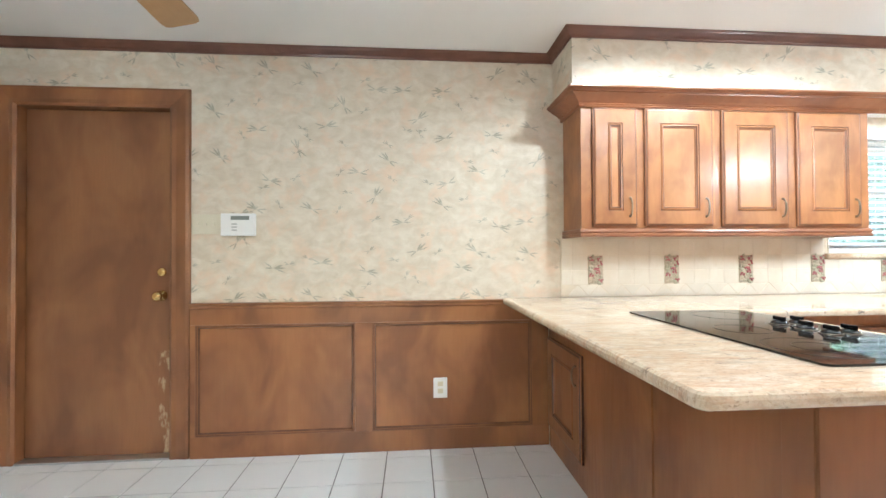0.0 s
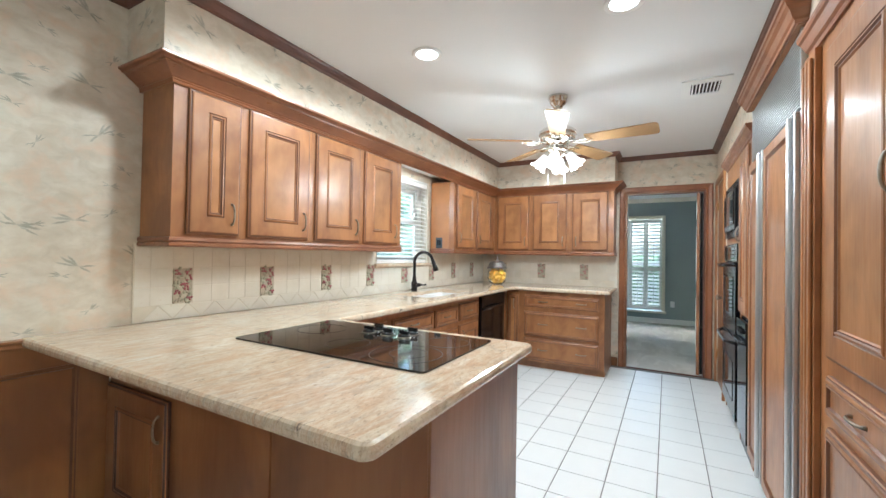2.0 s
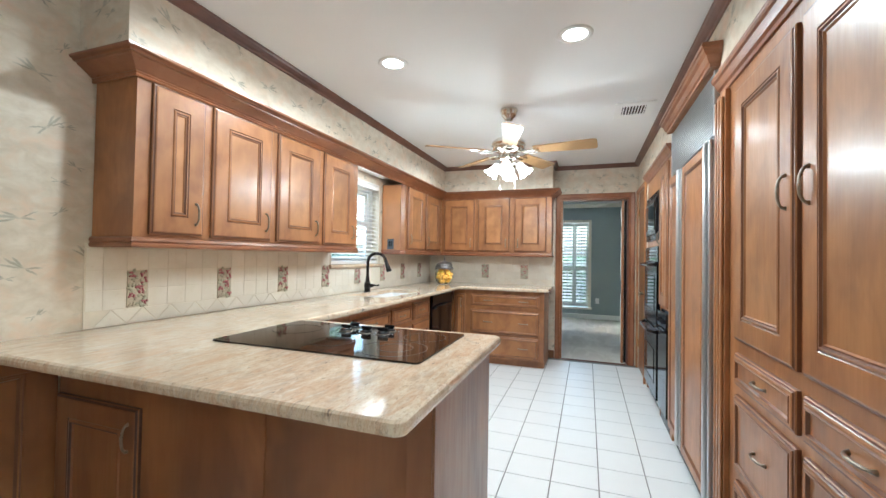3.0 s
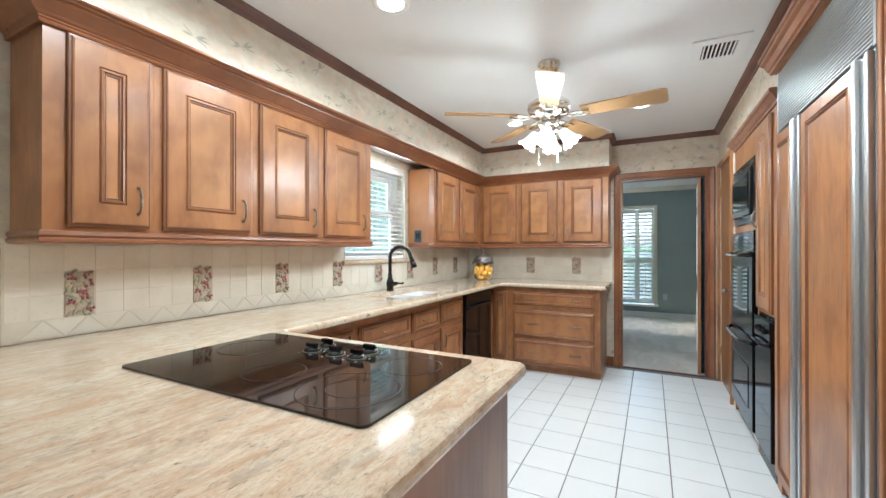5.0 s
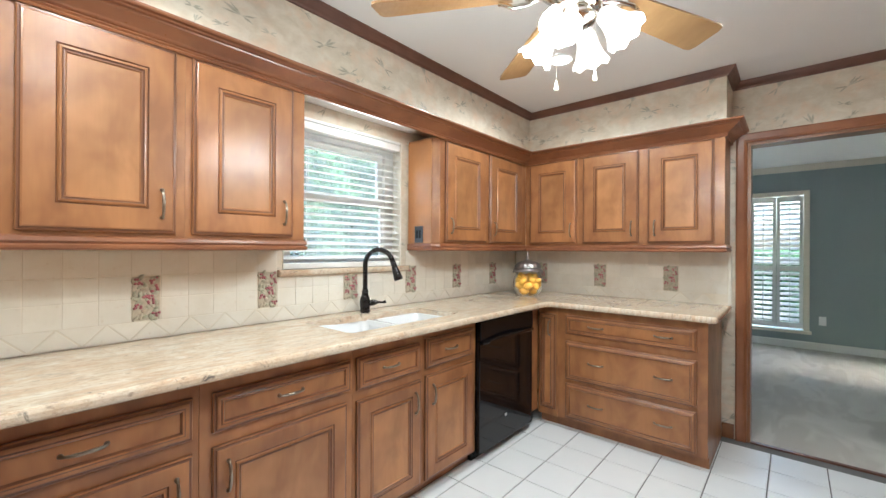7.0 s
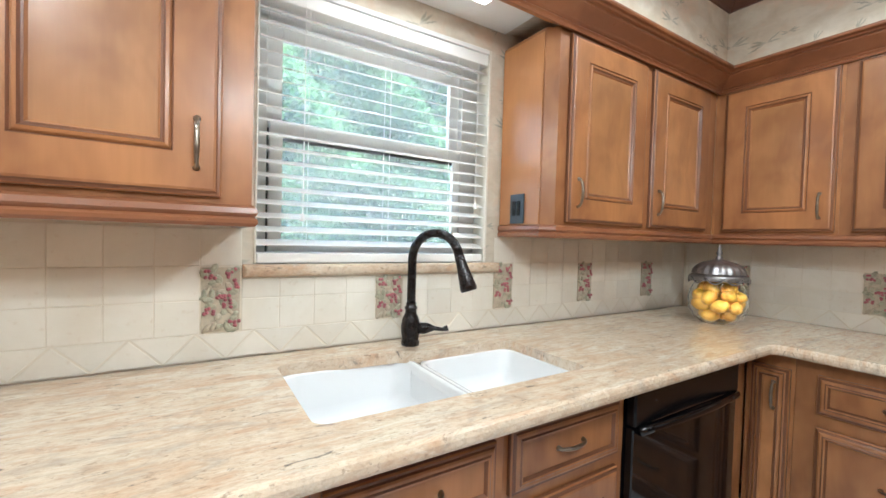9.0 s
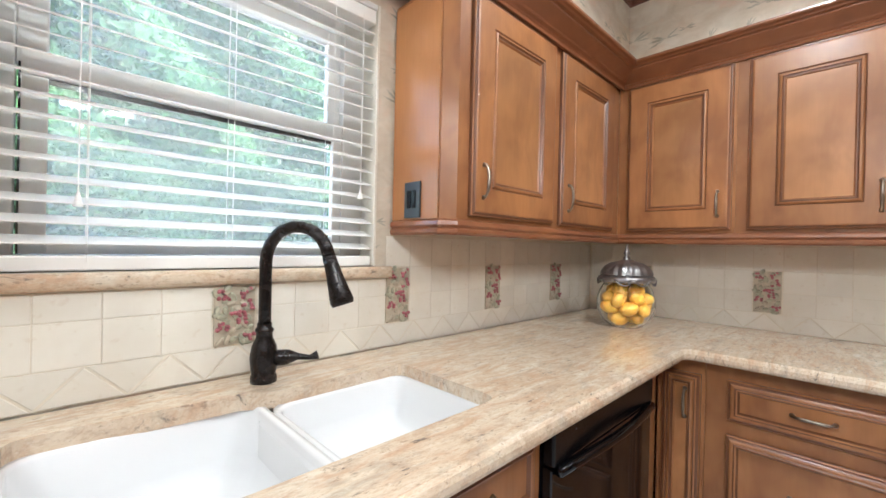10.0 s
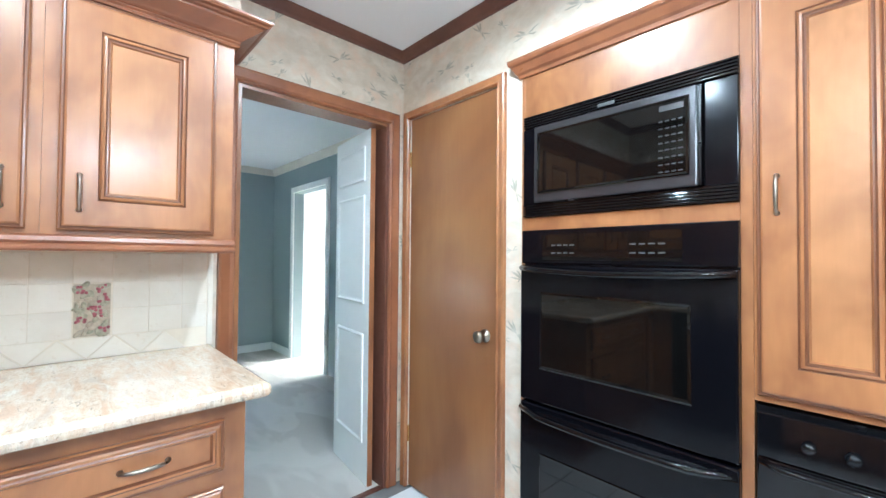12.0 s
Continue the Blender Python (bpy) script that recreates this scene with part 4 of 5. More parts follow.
p.location = (0.080, -0.0285, 0.090)
part("display", B(MW - 0.205, -0.0335, 0.300, MW - 0.135, -0.0318, 0.318), DIMMARK, dr)
for i in range(8):
    for j in range(4):
        part("key", B(MW - 0.207 + j * 0.019, -0.0335, 0.105 + i * 0.023, MW - 0.195 + j * 0.019, -0.0318, 0.109 + i * 0.023), DIMMARK, dr)
part("badge", B(MW / 2 - 0.04, -0.0285, 0.372, MW / 2 + 0.02, -0.0275, 0.384), DIMMARK2, mw)

wo = thing("wall_oven", "glossy black built-in double wall oven", "oven", facing(4.474, SF, 0.105, "+y"))
OH = 1.282
part("body", B(0, 0.002, 0, MW, 0.55, OH), BLACK_SATIN, wo)
cpn = part("control_panel", B(0, -0.022, OH - 0.135, MW, 0.0, OH, bevel=0.004), BLACK_MID, wo)
part("insert", B(0.10, -0.0228, OH - 0.12, 0.60, -0.0221, OH - 0.02), DARK_GLASS, cpn)
part("display", B(0.27, -0.0240, OH - 0.105, 0.40, -0.0222, OH - 0.035), DARK_GLASS, cpn, "dim oven display")
for i in range(4):
    for j in range(2):
        part("key", B(0.14 + i * 0.026, -0.0235, OH - 0.095 + j * 0.03, 0.158 + i * 0.026, -0.0222, OH - 0.090 + j * 0.03), DIMMARK2, cpn)
        part("key", B(0.44 + i * 0.03, -0.0235, OH - 0.095 + j * 0.03, 0.46 + i * 0.03, -0.0222, OH - 0.090 + j * 0.03), DIMMARK2, cpn)


def oven_door(z0, z1, win, hz):
    d = part("oven_door", B(0, -0.030, z0, MW, 0.0, z1, bevel=0.006), BLACK_MID, wo)
    bm, last = nested([(0, 0, 0), (0, -0.002, 0), (0.003, -0.003, 0), (0.01, -0.0015, 0)], 0.53, win[1] - win[0])
    bm.faces.new(last)
    p = part("window", bm, DARK_GLASS, d)
    p.location = (0.095, -0.0305, win[0])
    part("trim", B(0.095, -0.0345, win[0] - 0.005, 0.625, -0.0305, win[0] - 0.001), DIMMARK, d)
    pts = [(0.006 + (MW - 0.012) * i / 14, -0.030 - 0.045 * min(1, math.sin(math.pi * i / 14) * 2.2), hz - 0.012 * math.sin(math.pi * i / 14)) for i in range(15)]
    part("handle", tube(pts, 0.013, 8), BLACK, d, "bowed glossy black handle", True)


oven_door(0.595, OH - 0.14, (0.735, 1.035), 1.128)
oven_door(0.0, 0.585, (0.12, 0.40), 0.562)

sc2 = thing("tall_cabinet", "tall maple wall cabinet beside the oven", "cabinet", facing(3.702, SF, 0, "+y"))
carcass(sc2, 0, 0.885, 0.40, 2.06, 0.62)
door_front(sc2, 0.008, 0.905, 0.33, 1.11, "l", handle_z=0.545)
part("end_panel", B(0.40, 0.0, 0.0, 0.48, 0.62, 2.12, bevel=0.002), MAPLE, sc2)
tc = thing("trash_compactor", "black built-in trash compactor under the cabinet", "compactor", facing(3.698, SF, 0.0, "+y"))
part("body", B(0, 0.002, 0.0, 0.37, 0.55, 0.875), BLACK_SATIN, tc)
part("drawer", B(0.004, -0.022, 0.10, 0.366, 0.0, 0.74, bevel=0.004), BLACK, tc)
cpn = part("control_panel", B(0.004, -0.026, 0.745, 0.366, 0.0, 0.865, bevel=0.004), BLACK, tc)
for x in (0.11, 0.19, 0.27):
    bm = lathe([(0, 0), (0.016, 0), (0.014, 0.016), (0, 0.018)], 16)
    bm.transform(Matrix.Rotation(radians(90), 4, "X"))
    p = part("knob", bm, BLACK_SATIN, cpn, "", True)
    p.location = (x, -0.026, 0.80)
part("handle", tube([(0.01, -0.024, 0.735), (0.06, -0.05, 0.73), (0.31, -0.05, 0.73), (0.36, -0.024, 0.735)], 0.010, 8), BLACK, tc, "", True)

# built-in refrigerator with wood panels
FRX = 3.22
rf = thing("refrigerator", "built-in refrigerator with maple door panels and aluminium trim", "refrigerator", facing(FRX, -0.014, 0, "+y"))
part("body", B(0, 0.03, 0.0, 1.03, 0.64, 2.172), BLACK_SATIN, rf)
gr = part("grille", B(0.0, 0.0, 1.86, 0.018, 0.028, 2.17), STEEL, rf, "brushed aluminium vent grille")
part("grille_side", B(1.012, 0.0, 1.86, 1.03, 0.028, 2.17), STEEL, gr)
part("grille_back", B(0.018, 0.022, 1.86, 1.012, 0.028, 2.17), BLACK_SATIN, gr)
slt = None
for i in range(23):
    z = 1.866 + i * 0.013
    if slt is None:
        slt = part("slat", B(0.018, -0.001, 0, 1.012, 0.022, 0.0066, bevel=0.0015), STEEL, gr)
        slt.location.z = z
    else:
        s = new("slat", slt.data)
        s.parent, s.location.z = gr, z
for nm, x0, x1, hx in (("freezer_door", 0.0, 0.41, 0.318), ("fresh_door", 0.415, 1.03, 0.942)):
    d = part(nm, B(x0 + 0.002, 0.0, 0.10, x1 - 0.002, 0.029, 1.852, bevel=0.002), STEEL, rf)
    w = hx - x0 - 0.012
    bm, last = nested([(0, 0, 0), (0, -0.012, 0), (0.004, -0.015, 0), (0.05, -0.015, 0), (0.055, -0.011, 1), (0.062, -0.017, 0), (0.07, -0.009, 1), (0.075, -0.009, 0)], w, 1.73)
    bm.faces.new(last)
    p = part("wood_panel", bm, (MAPLE, GLAZE), d)
    p.location = (x0 + 0.008, 0.0, 0.11)
    ch = bmesh.new()
    box(ch, hx, -0.030, 0.11, hx + 0.034, -0.001, 1.845, bevel=0.011)
    box(ch, x1 - 0.026, -0.018, 0.11, x1 - 0.004, -0.001, 1.845, bevel=0.003)
    part("handle_channel", ch, STEEL, d, "full-height aluminium handle channel")
part("toe_grille", B(0, 0.05, 0.0, 1.03, 0.07, 0.098), BLACK_SATIN, rf)

# pantry cabinet and its moulding
PX = 2.186
pc = thing("pantry_cabinet", "tall maple pantry cabinet with paired doors over drawers", "cabinet", facing(PX, -0.041, 0, "+y"))
PW = 1.334
carcass(pc, 0, 0.09, PW, 2.06, 0.62, toe=0.05)
pil = part("pilaster", B(0.004, -0.020, 0.09, 0.130, -0.0005, 2.028, bevel=0.002), MAPLE, pc)
for i in range(3):
    part("flute", B(0.012 + i * 0.040, -0.032, 0.12, 0.038 + i * 0.040, -0.0205, 2.0, bevel=0.005), MAPLE, pil)
for x0, dw, hd in ((0.241, 0.510, "r"), (0.796, 0.510, "l")):
    door_front(pc, x0, 0.950, dw, 1.022, hd, handle_z=0.53)
    drawer_front(pc, x0, 0.768, dw, 0.128, 1)
    drawer_front(pc, x0, 0.43, dw, 0.298, 1)
    drawer_front(pc, x0, 0.11, dw, 0.275, 1)
sc3 = [(0, 2.176), (0.008, 2.176), (0.010, 2.190), (0.018, 2.197), (0.028, 2.226), (0.040, 2.238), (0.044, 2.252), (0.050, 2.256), (0.050, 2.276), (0, 2.276)]
tagged(part("fridge_crown", sweep([(3.236, SY), (3.236, 0.004), (2.168, 0.004), (2.168, SY)], sc3, -1), TRIMWOOD, None, "tall maple crown over the refrigerator"), category="moulding", kind="structure")
tagged(part("pantry_crown", sweep([(2.167, -0.040), (0.852, -0.040)], sc, -1), TRIMWOOD, None, "maple crown over the pantry cabinet"), category="moulding", kind="structure")
structure("cabinet_soffit", B(2.170, SY + 0.0005, 2.174, 3.232, 0.002, 2.276), MAPLE)

# ---- cooktop ----
ck = thing("cooktop", "black ceramic glass cooktop with five knobs", "cooktop", pose(0, 0, 0.9155))
CX0, CX1, CY0, CY1 = 1.190, 1.724, 1.054, 1.952


def rounded(x0, y0, x1, y1, z0, z1, r, n=5, bm=None):
    bm = bm or bmesh.new()
    pts = []
    for cx, cy, a in ((x1 - r, y1 - r, 0), (x0 + r, y1 - r, 90), (x0 + r, y0 + r, 180), (x1 - r, y0 + r, 270)):
        for i in range(n + 1):
            t = radians(a + 90 * i / n)
            pts.append((cx + r * math.cos(t), cy + r * math.sin(t)))
    lo = [bm.verts.new((*p, z0)) for p in pts]
    hi = [bm.verts.new((*p, z1)) for p in pts]
    bm.faces.new(lo[::-1]), bm.faces.new(hi)
    for i in range(len(pts)):
        j = (i + 1) % len(pts)
        bm.faces.new((lo[i], lo[j], hi[j], hi[i]))
    return bm


part("glass_top", rounded(CX0, CY0, CX1, CY1, 0.0, 0.006, 0.02), COOKGLASS, ck)


def ring(cx, cy, r, w):
    return lathe([(r - w, 0.0063), (r, 0.0063), (r, 0.0068), (r - w, 0.0068), (r - w, 0.0063)], 40, at=(cx, cy, 0))


for cx, cy, r in ((1.357, 1.498, 0.085), (1.355, 1.218, 0.068), (1.345, 1.222, 0.128), (1.58, 1.19, 0.09), (1.52, 1.80, 0.11)):
    part("burner_ring", ring(cx, cy, r, 0.002), RINGMARK, ck)
for kx, ky in ((1.572, 1.574), (1.640, 1.572), (1.570, 1.470), (1.572, 1.386), (1.641, 1.390)):
    kb = part("knob", lathe([(0.028, 0.0065), (0.027, 0.011), (0.021, 0.019), (0.0, 0.022)], 24, at=(kx, ky, 0)), BLACK_SATIN, ck, "black control knob", True)
    part("grip", B(kx - 0.006, ky - 0.024, 0.0205, kx + 0.006, ky + 0.024, 0.035, bevel=0.003), BLACK, kb)
    part("skirt", lathe([(0.027, 0.0065), (0.031, 0.0066), (0.031, 0.0095), (0.027, 0.0095), (0.027, 0.0065)], 24, at=(kx, ky, 0)), PEWTER, kb, "dark chrome ring", True)
    for a in range(0, 360, 72):
        x, y = kx + 0.042 * math.cos(radians(a)), ky + 0.042 * math.sin(radians(a))
        part("mark", B(x - 0.004, y - 0.0025, 0.0063, x + 0.004, y + 0.0025, 0.0067), GREYMARK, kb)

# ---- sink ----
sk = thing("sink", "white enamel double-bowl sink set under the granite", "sink", pose(0, 0, 0))


def bowl(x0, y0, x1, y1, top, bottom):
    """A rounded basin with a flange and a wall of its own thickness."""
    bm = bmesh.new()
    loops = []
    for d, z, r in ((-0.012, top - 0.006, 0.05), (-0.012, top, 0.05), (0.0, top, 0.045), (0.004, top - 0.006, 0.045), (0.008, bottom + 0.05, 0.05), (0.014, bottom + 0.022, 0.055), (0.028, bottom + 0.006, 0.06), (0.05, bottom, 0.06)):
        loops.append([bm.verts.new((cx + r * math.cos(radians(a + 18 * i)), cy + r * math.sin(radians(a + 18 * i)), z)) for cx, cy, a in ((x1 - d - r, y1 - d - r, 0), (x0 + d + r, y1 - d - r, 90), (x0 + d + r, y0 + d + r, 180), (x1 - d - r, y0 + d + r, 270)) for i in range(6)])
    for a, b in zip(loops, loops[1:]):
        for i in range(len(a)):
            j = (i + 1) % len(a)
            bm.faces.new((a[i], a[j], b[j], b[i]))
    bm.faces.new(loops[-1])
    return bm


part("large_bowl", bowl(3.012, 2.118, 3.394, 2.512, 0.884, 0.735), SINKWHITE, sk, "", True)
part("small_bowl", bowl(3.418, 2.118, 3.771, 2.458, 0.884, 0.765), SINKWHITE, sk, "", True)
part("divider", B(3.386, 2.122, 0.74, 3.426, 2.47, 0.872, bevel=0.016), SINKWHITE, sk)
for x, y, z in ((3.2, 2.33, 0.757), (3.6, 2.3, 0.767)):
    part("drain", lathe([(0, 0.001), (0.03, 0.001), (0.042, 0.004), (0.046, 0.0), (0.0, -0.001)], 20, at=(x, y, z)), STEEL, sk, "steel drain", True)

# ---- faucet ----
fc = thing("faucet", "oil-rubbed bronze gooseneck faucet with side lever", "faucet", pose(3.43, 2.55, 0.9155))
part("body", lathe([(0, 0), (0.030, 0), (0.030, 0.012), (0.027, 0.020), (0.030, 0.035), (0.032, 0.06), (0.028, 0.085), (0.019, 0.105), (0.0185, 0.118), (0.021, 0.12), (0.021, 0.126), (0.0165, 0.13), (0.0165, 0.14)], 24), BRONZE, fc, "", True)
D = Vector((0.50, -0.866, 0)).normalized()
pts = [(0, 0, 0.12), (0, 0, 0.20), (0, 0, 0.285)]
R = 0.086
for i in range(1, 13):
    a = math.pi * 0.93 * i / 12
    s = R * (1 - math.cos(a))
    pts.append((D.x * s, D.y * s, 0.285 + R * math.sin(a)))
e = Vector(pts[-1])
part("neck", tube(pts, 0.0145, 14), BRONZE, fc, "", True)
w = (Vector(pts[-1]) - Vector(pts[-2])).normalized()
sp = [e, e + w * 0.02, e + w * 0.035, e + w * 0.07, e + w * 0.105, e + w * 0.115]
part("spray_head", tube(sp, [0.0155, 0.0165, 0.0175, 0.022, 0.027, 0.024], 16), BRONZE, fc, "flared spray head", True)
lv = [Vector((0.015, -0.010, 0.055)), Vector((0.038, -0.024, 0.056)), Vector((0.048, -0.030, 0.057)), Vector((0.066, -0.042, 0.057)), Vector((0.088, -0.057, 0.054)), Vector((0.104, -0.067, 0.060))]
part("lever", tube(lv, [0.019, 0.019, 0.017, 0.008, 0.006, 0.011], 12), BRONZE, fc, "", True)

# ---- glass jar with lemons ----
jar = thing("glass_jar", "round glass jar of lemons with a fluted pewter lid", "jar", pose(4.885, 2.275, 0.9155) @ Matrix.Diagonal((1.14, 1.14, 1.05, 1)))
gp = [(0, 0.004), (0.05, 0.0), (0.062, 0.004), (0.088, 0.03), (0.104, 0.07), (0.105, 0.11), (0.096, 0.15), (0.082, 0.178), (0.082, 0.19)]
inner = [(r - 0.004 if r > 0.01 else 0, z + 0.005) for r, z in gp[::-1]]
inner[0] = (0.078, 0.19)
g = part("glass", lathe(gp + inner, 40), GLASS, jar, "clear glass bowl", True)
g.visible_shadow = False
lid = part("lid", lathe([(0, 0.19), (0.098, 0.187), (0.102, 0.192), (0.102, 0.208), (0.095, 0.213), (0.086, 0.217), (0.0, 0.217)], 40), PEWTER_LID, jar, "dented pewter lid", True)
bm = bmesh.new()
prof = [(0.092, 0.2175), (0.089, 0.234), (0.076, 0.254), (0.055, 0.268), (0.028, 0.276), (0.012, 0.282), (0.012, 0.29), (0.006, 0.297), (0.012, 0.306), (0.008, 0.318), (0.002, 0.345), (0, 0.346)]
n = 72
rings = []
for r, z in prof:
    rings.append([bm.verts.new((r * (1 + (0.03 if (i // 2) % 2 else -0.015) * (1 if r > 0.02 else 0)) * math.cos(2 * math.pi * i / n), r * (1 + (0.03 if (i // 2) % 2 else -0.015) * (1 if r > 0.02 else 0)) * math.sin(2 * math.pi * i / n), z)) for i in range(n)])
for a, b in zip(rings, rings[1:]):
    for i in range(n):
        bm.faces.new((a[i], a[(i + 1) % n], b[(i + 1) % n], b[i]))
part("fluted_dome", bm, PEWTER_LID, lid, "", True)
for i in range(10):
    a = 2 * math.pi * i / 10
    pts = [(0.1035 * math.cos(a + 0.31 * k / 4), 0.1035 * math.sin(a + 0.31 * k / 4), 0.20 - 0.022 * math.sin(math.pi * k / 8 + math.pi / 2 * (k > 4) * 0)) for k in range(9)]
    part("swag", tube(pts, 0.003, 6), PEWTER_LID, lid, "", True)
rng = random.Random(4)
lem = None
spots = []
for zl, rad, cnt in ((0.036, 0.042, 4), (0.076, 0.066, 7), (0.074, 0.0, 1), (0.118, 0.064, 7), (0.118, 0.0, 1), (0.154, 0.044, 5)):
    for i in range(cnt):
        a = 2 * math.pi * (i + 0.5 * (zl > 0.1)) / cnt + rng.uniform(-0.15, 0.15)
        spots.append((rad * math.cos(a), rad * math.sin(a), zl + rng.uniform(-0.004, 0.004)))
for p in spots:
    if lem is None:
        bm = bmesh.new()
        bmesh.ops.create_uvsphere(bm, u_segments=16, v_segments=10, radius=0.0295)
        for v in bm.verts:
            v.co.z *= 1.22
            if abs(v.co.z) > 0.026:
                v.co.z *= 1.1
        lem = part("lemon", bm, LEMON, None, "ripe yellow lemon in the glass jar", True)
        tagged(lem, category="lemon", group="lemons in the jar")
        ob = lem
    else:
        ob = new("lemon", lem.data)
        tagged(ob, "ripe yellow lemon in the glass jar", "lemon", "lemons in the jar")
    ob.matrix_basis = pose(4.885 + 1.14 * p[0], 2.275 + 1.14 * p[1], 0.918 + 1.05 * p[2], rng.uniform(40, 140), rng.uniform(0, 90), rng.uniform(0, 360))
bm = bmesh.new()
for k in range(3):
    t = 0.3 * k
    vs = [bm.verts.new(v) for v in ((0.062, -0.055 + 0.01 * k, 0.07 + 0.02 * k), (0.08, -0.045, 0.085 + 0.02 * k), (0.092, -0.03, 0.09 + 0.02 * k), (0.078, -0.058, 0.082 + 0.02 * k))]
    bm.faces.new(vs)
bmesh.ops.solidify(bm, geom=bm.faces[:], thickness=0.001)
lf = part("lemon_leaf", bm, LEAFMAT, None, "dark green leaf among the lemons")
tagged(lf, category="leaf")
lf.matrix_basis = pose(4.885, 2.275, 0.9155) @ Matrix.Diagonal((1.14, 1.14, 1.05, 1))


# ---- ceiling fans ----
def fan(place, turn, lit, label, reach=0.66):
    f = thing("ceiling_fan", label, "ceiling fan", pose(*place, 0, 0, turn))
    part("canopy", lathe([(0, 0), (0.07, 0), (0.072, -0.012), (0.066, -0.02), (0.064, -0.035), (0.052, -0.058), (0.036, -0.07), (0.03, -0.085), (0, -0.085)], 28), NICKEL, f, "polished nickel canopy", True)
    part("downrod", lathe([(0.014, -0.07), (0.014, -0.24)], 12), NICKEL, f, "", True)
    low = pose(0, 0, -0.090)
    mo = part("motor", lathe([(0, -0.125), (0.03, -0.125), (0.05, -0.14), (0.105, -0.150), (0.130, -0.170), (0.134, -0.195), (0.124, -0.203), (0.130, -0.213), (0.120, -0.232), (0.088, -0.25), (0.06, -0.262), (0.058, -0.285), (0.07, -0.292), (0.07, -0.305), (0.05, -0.32), (0, -0.322)], 40), NICKEL, f, "polished nickel motor housing", True)
    mo.matrix_basis = low
    for i in range(5):
        a = 72 * i
        M = Matrix.Rotation(radians(a), 4, "Z")
        bm = bmesh.new()
        box(bm, 0.075, -0.022, -0.254, 0.16, 0.022, -0.247, bevel=0.003)
        for sgn in (-1, 1):
            tube([(0.10, 0.0, -0.252), (0.15, sgn * 0.03, -0.258), (0.20, sgn * 0.038, -0.258), (0.245, sgn * 0.02, -0.252)], 0.008, 8, bm)
        bm.transform(M)
        br = part("blade_iron", bm, NICKEL, f, "", True)
        br.matrix_basis = low
        bm = bmesh.new()
        prof = [(0.20, -0.050), (reach - 0.03, -0.070), (reach - 0.008, -0.064), (reach, -0.045), (reach, 0.045), (reach - 0.008, 0.064), (reach - 0.03, 0.070), (0.20, 0.050)]
        lo = [bm.verts.new((x, y, -0.004)) for x, y in prof]
        hi = [bm.verts.new((x, y, 0.004)) for x, y in prof]
        bm.faces.new(lo[::-1]), bm.faces.new(hi)
        for k in range(len(prof)):
            bm.faces.new((lo[k], lo[(k + 1) % 8], hi[(k + 1) % 8], hi[k]))
        bm.transform(M @ pose(0, 0, -0.243) @ Matrix.Rotation(radians(-13), 4, "X"))
        part("blade", bm, BLADE, br, "honey oak fan blade")
    kit = part("light_kit", lathe([(0, -0.318), (0.05, -0.32), (0.06, -0.335), (0.05, -0.355), (0.025, -0.372), (0.010, -0.385), (0, -0.387)], 24), NICKEL, f, "", True)
    kit.matrix_basis = low
    for i in range(4):
        a = radians(90 * i + 45)
        M = Matrix.Rotation(a, 4, "Z")
        arm = tube([(0.03, 0, -0.335), (0.06, 0, -0.338), (0.082, 0, -0.35)], 0.009, 8)
        arm.transform(M)
        part("arm", arm, NICKEL, kit, "", True)
        sh = bmesh.new()
        pr = [(0.020, 0.0), (0.030, -0.012), (0.034, -0.04), (0.044, -0.075), (0.062, -0.105), (0.059, -0.104), (0.041, -0.074), (0.031, -0.04), (0.027, -0.013)]
        n = 32
        rings = []
        for r, z in pr:
            rings.append([sh.verts.new((r * math.cos(2 * math.pi * k / n), r * math.sin(2 * math.pi * k / n), z + (0.006 * math.cos(k * math.pi / 2) if r > 0.055 else 0))) for k in range(n)])
        for p, q in zip(rings, rings[1:]):
            for k in range(n):
                sh.faces.new((p[k], p[(k + 1) % n], q[(k + 1) % n], q[k]))
        sh.transform(M @ pose(0.078, 0, -0.342) @ Matrix.Rotation(radians(-38), 4, "Y"))
        part("shade", sh, SHADE_GLOW if lit else WHITE, kit, "lit frosted glass shade with scalloped rim", True)
    for x, y, L in ((0.03, 0.055, 0.20), (-0.035, -0.04, 0.19)):
        c = part("pull_chain", tube([(x, y, -0.34), (x, y, -0.34 - L)], 0.0011, 6), NICKEL, kit)
        part("pull_fob", lathe([(0.0015, 0.02), (0.004, 0.008), (0.007, -0.006), (0.007, -0.012), (0, -0.016)], 12, at=(x, y, -0.34 - L)), PLASTIC_IVORY, c, "white porcelain fob", True)
    return f


FANX, FANY = 3.145, 1.14
fan((FANX, FANY, CZ - 0.0005), 49, True, "nickel ceiling fan with five oak blades and lit glass shades")
# this fan's lit kit is out of view; its bulbs are added as nook fill
fan((-0.70, 1.04, CZ - 0.0005), 90, True, "ceiling fan with oak blades over the breakfast nook", 0.78)
for cx, cy, watts, turn in ((FANX, FANY, FAN_W, 49), (-0.70, 1.04, NOOK_FILL_W, 90)):
    for i in range(4):
        a = radians(90 * i + 45 + turn)
        lamp("POINT", "bulb", (cx + 0.168 * math.cos(a), cy + 0.168 * math.sin(a), CZ - 0.536), watts, WARM, 0.06)

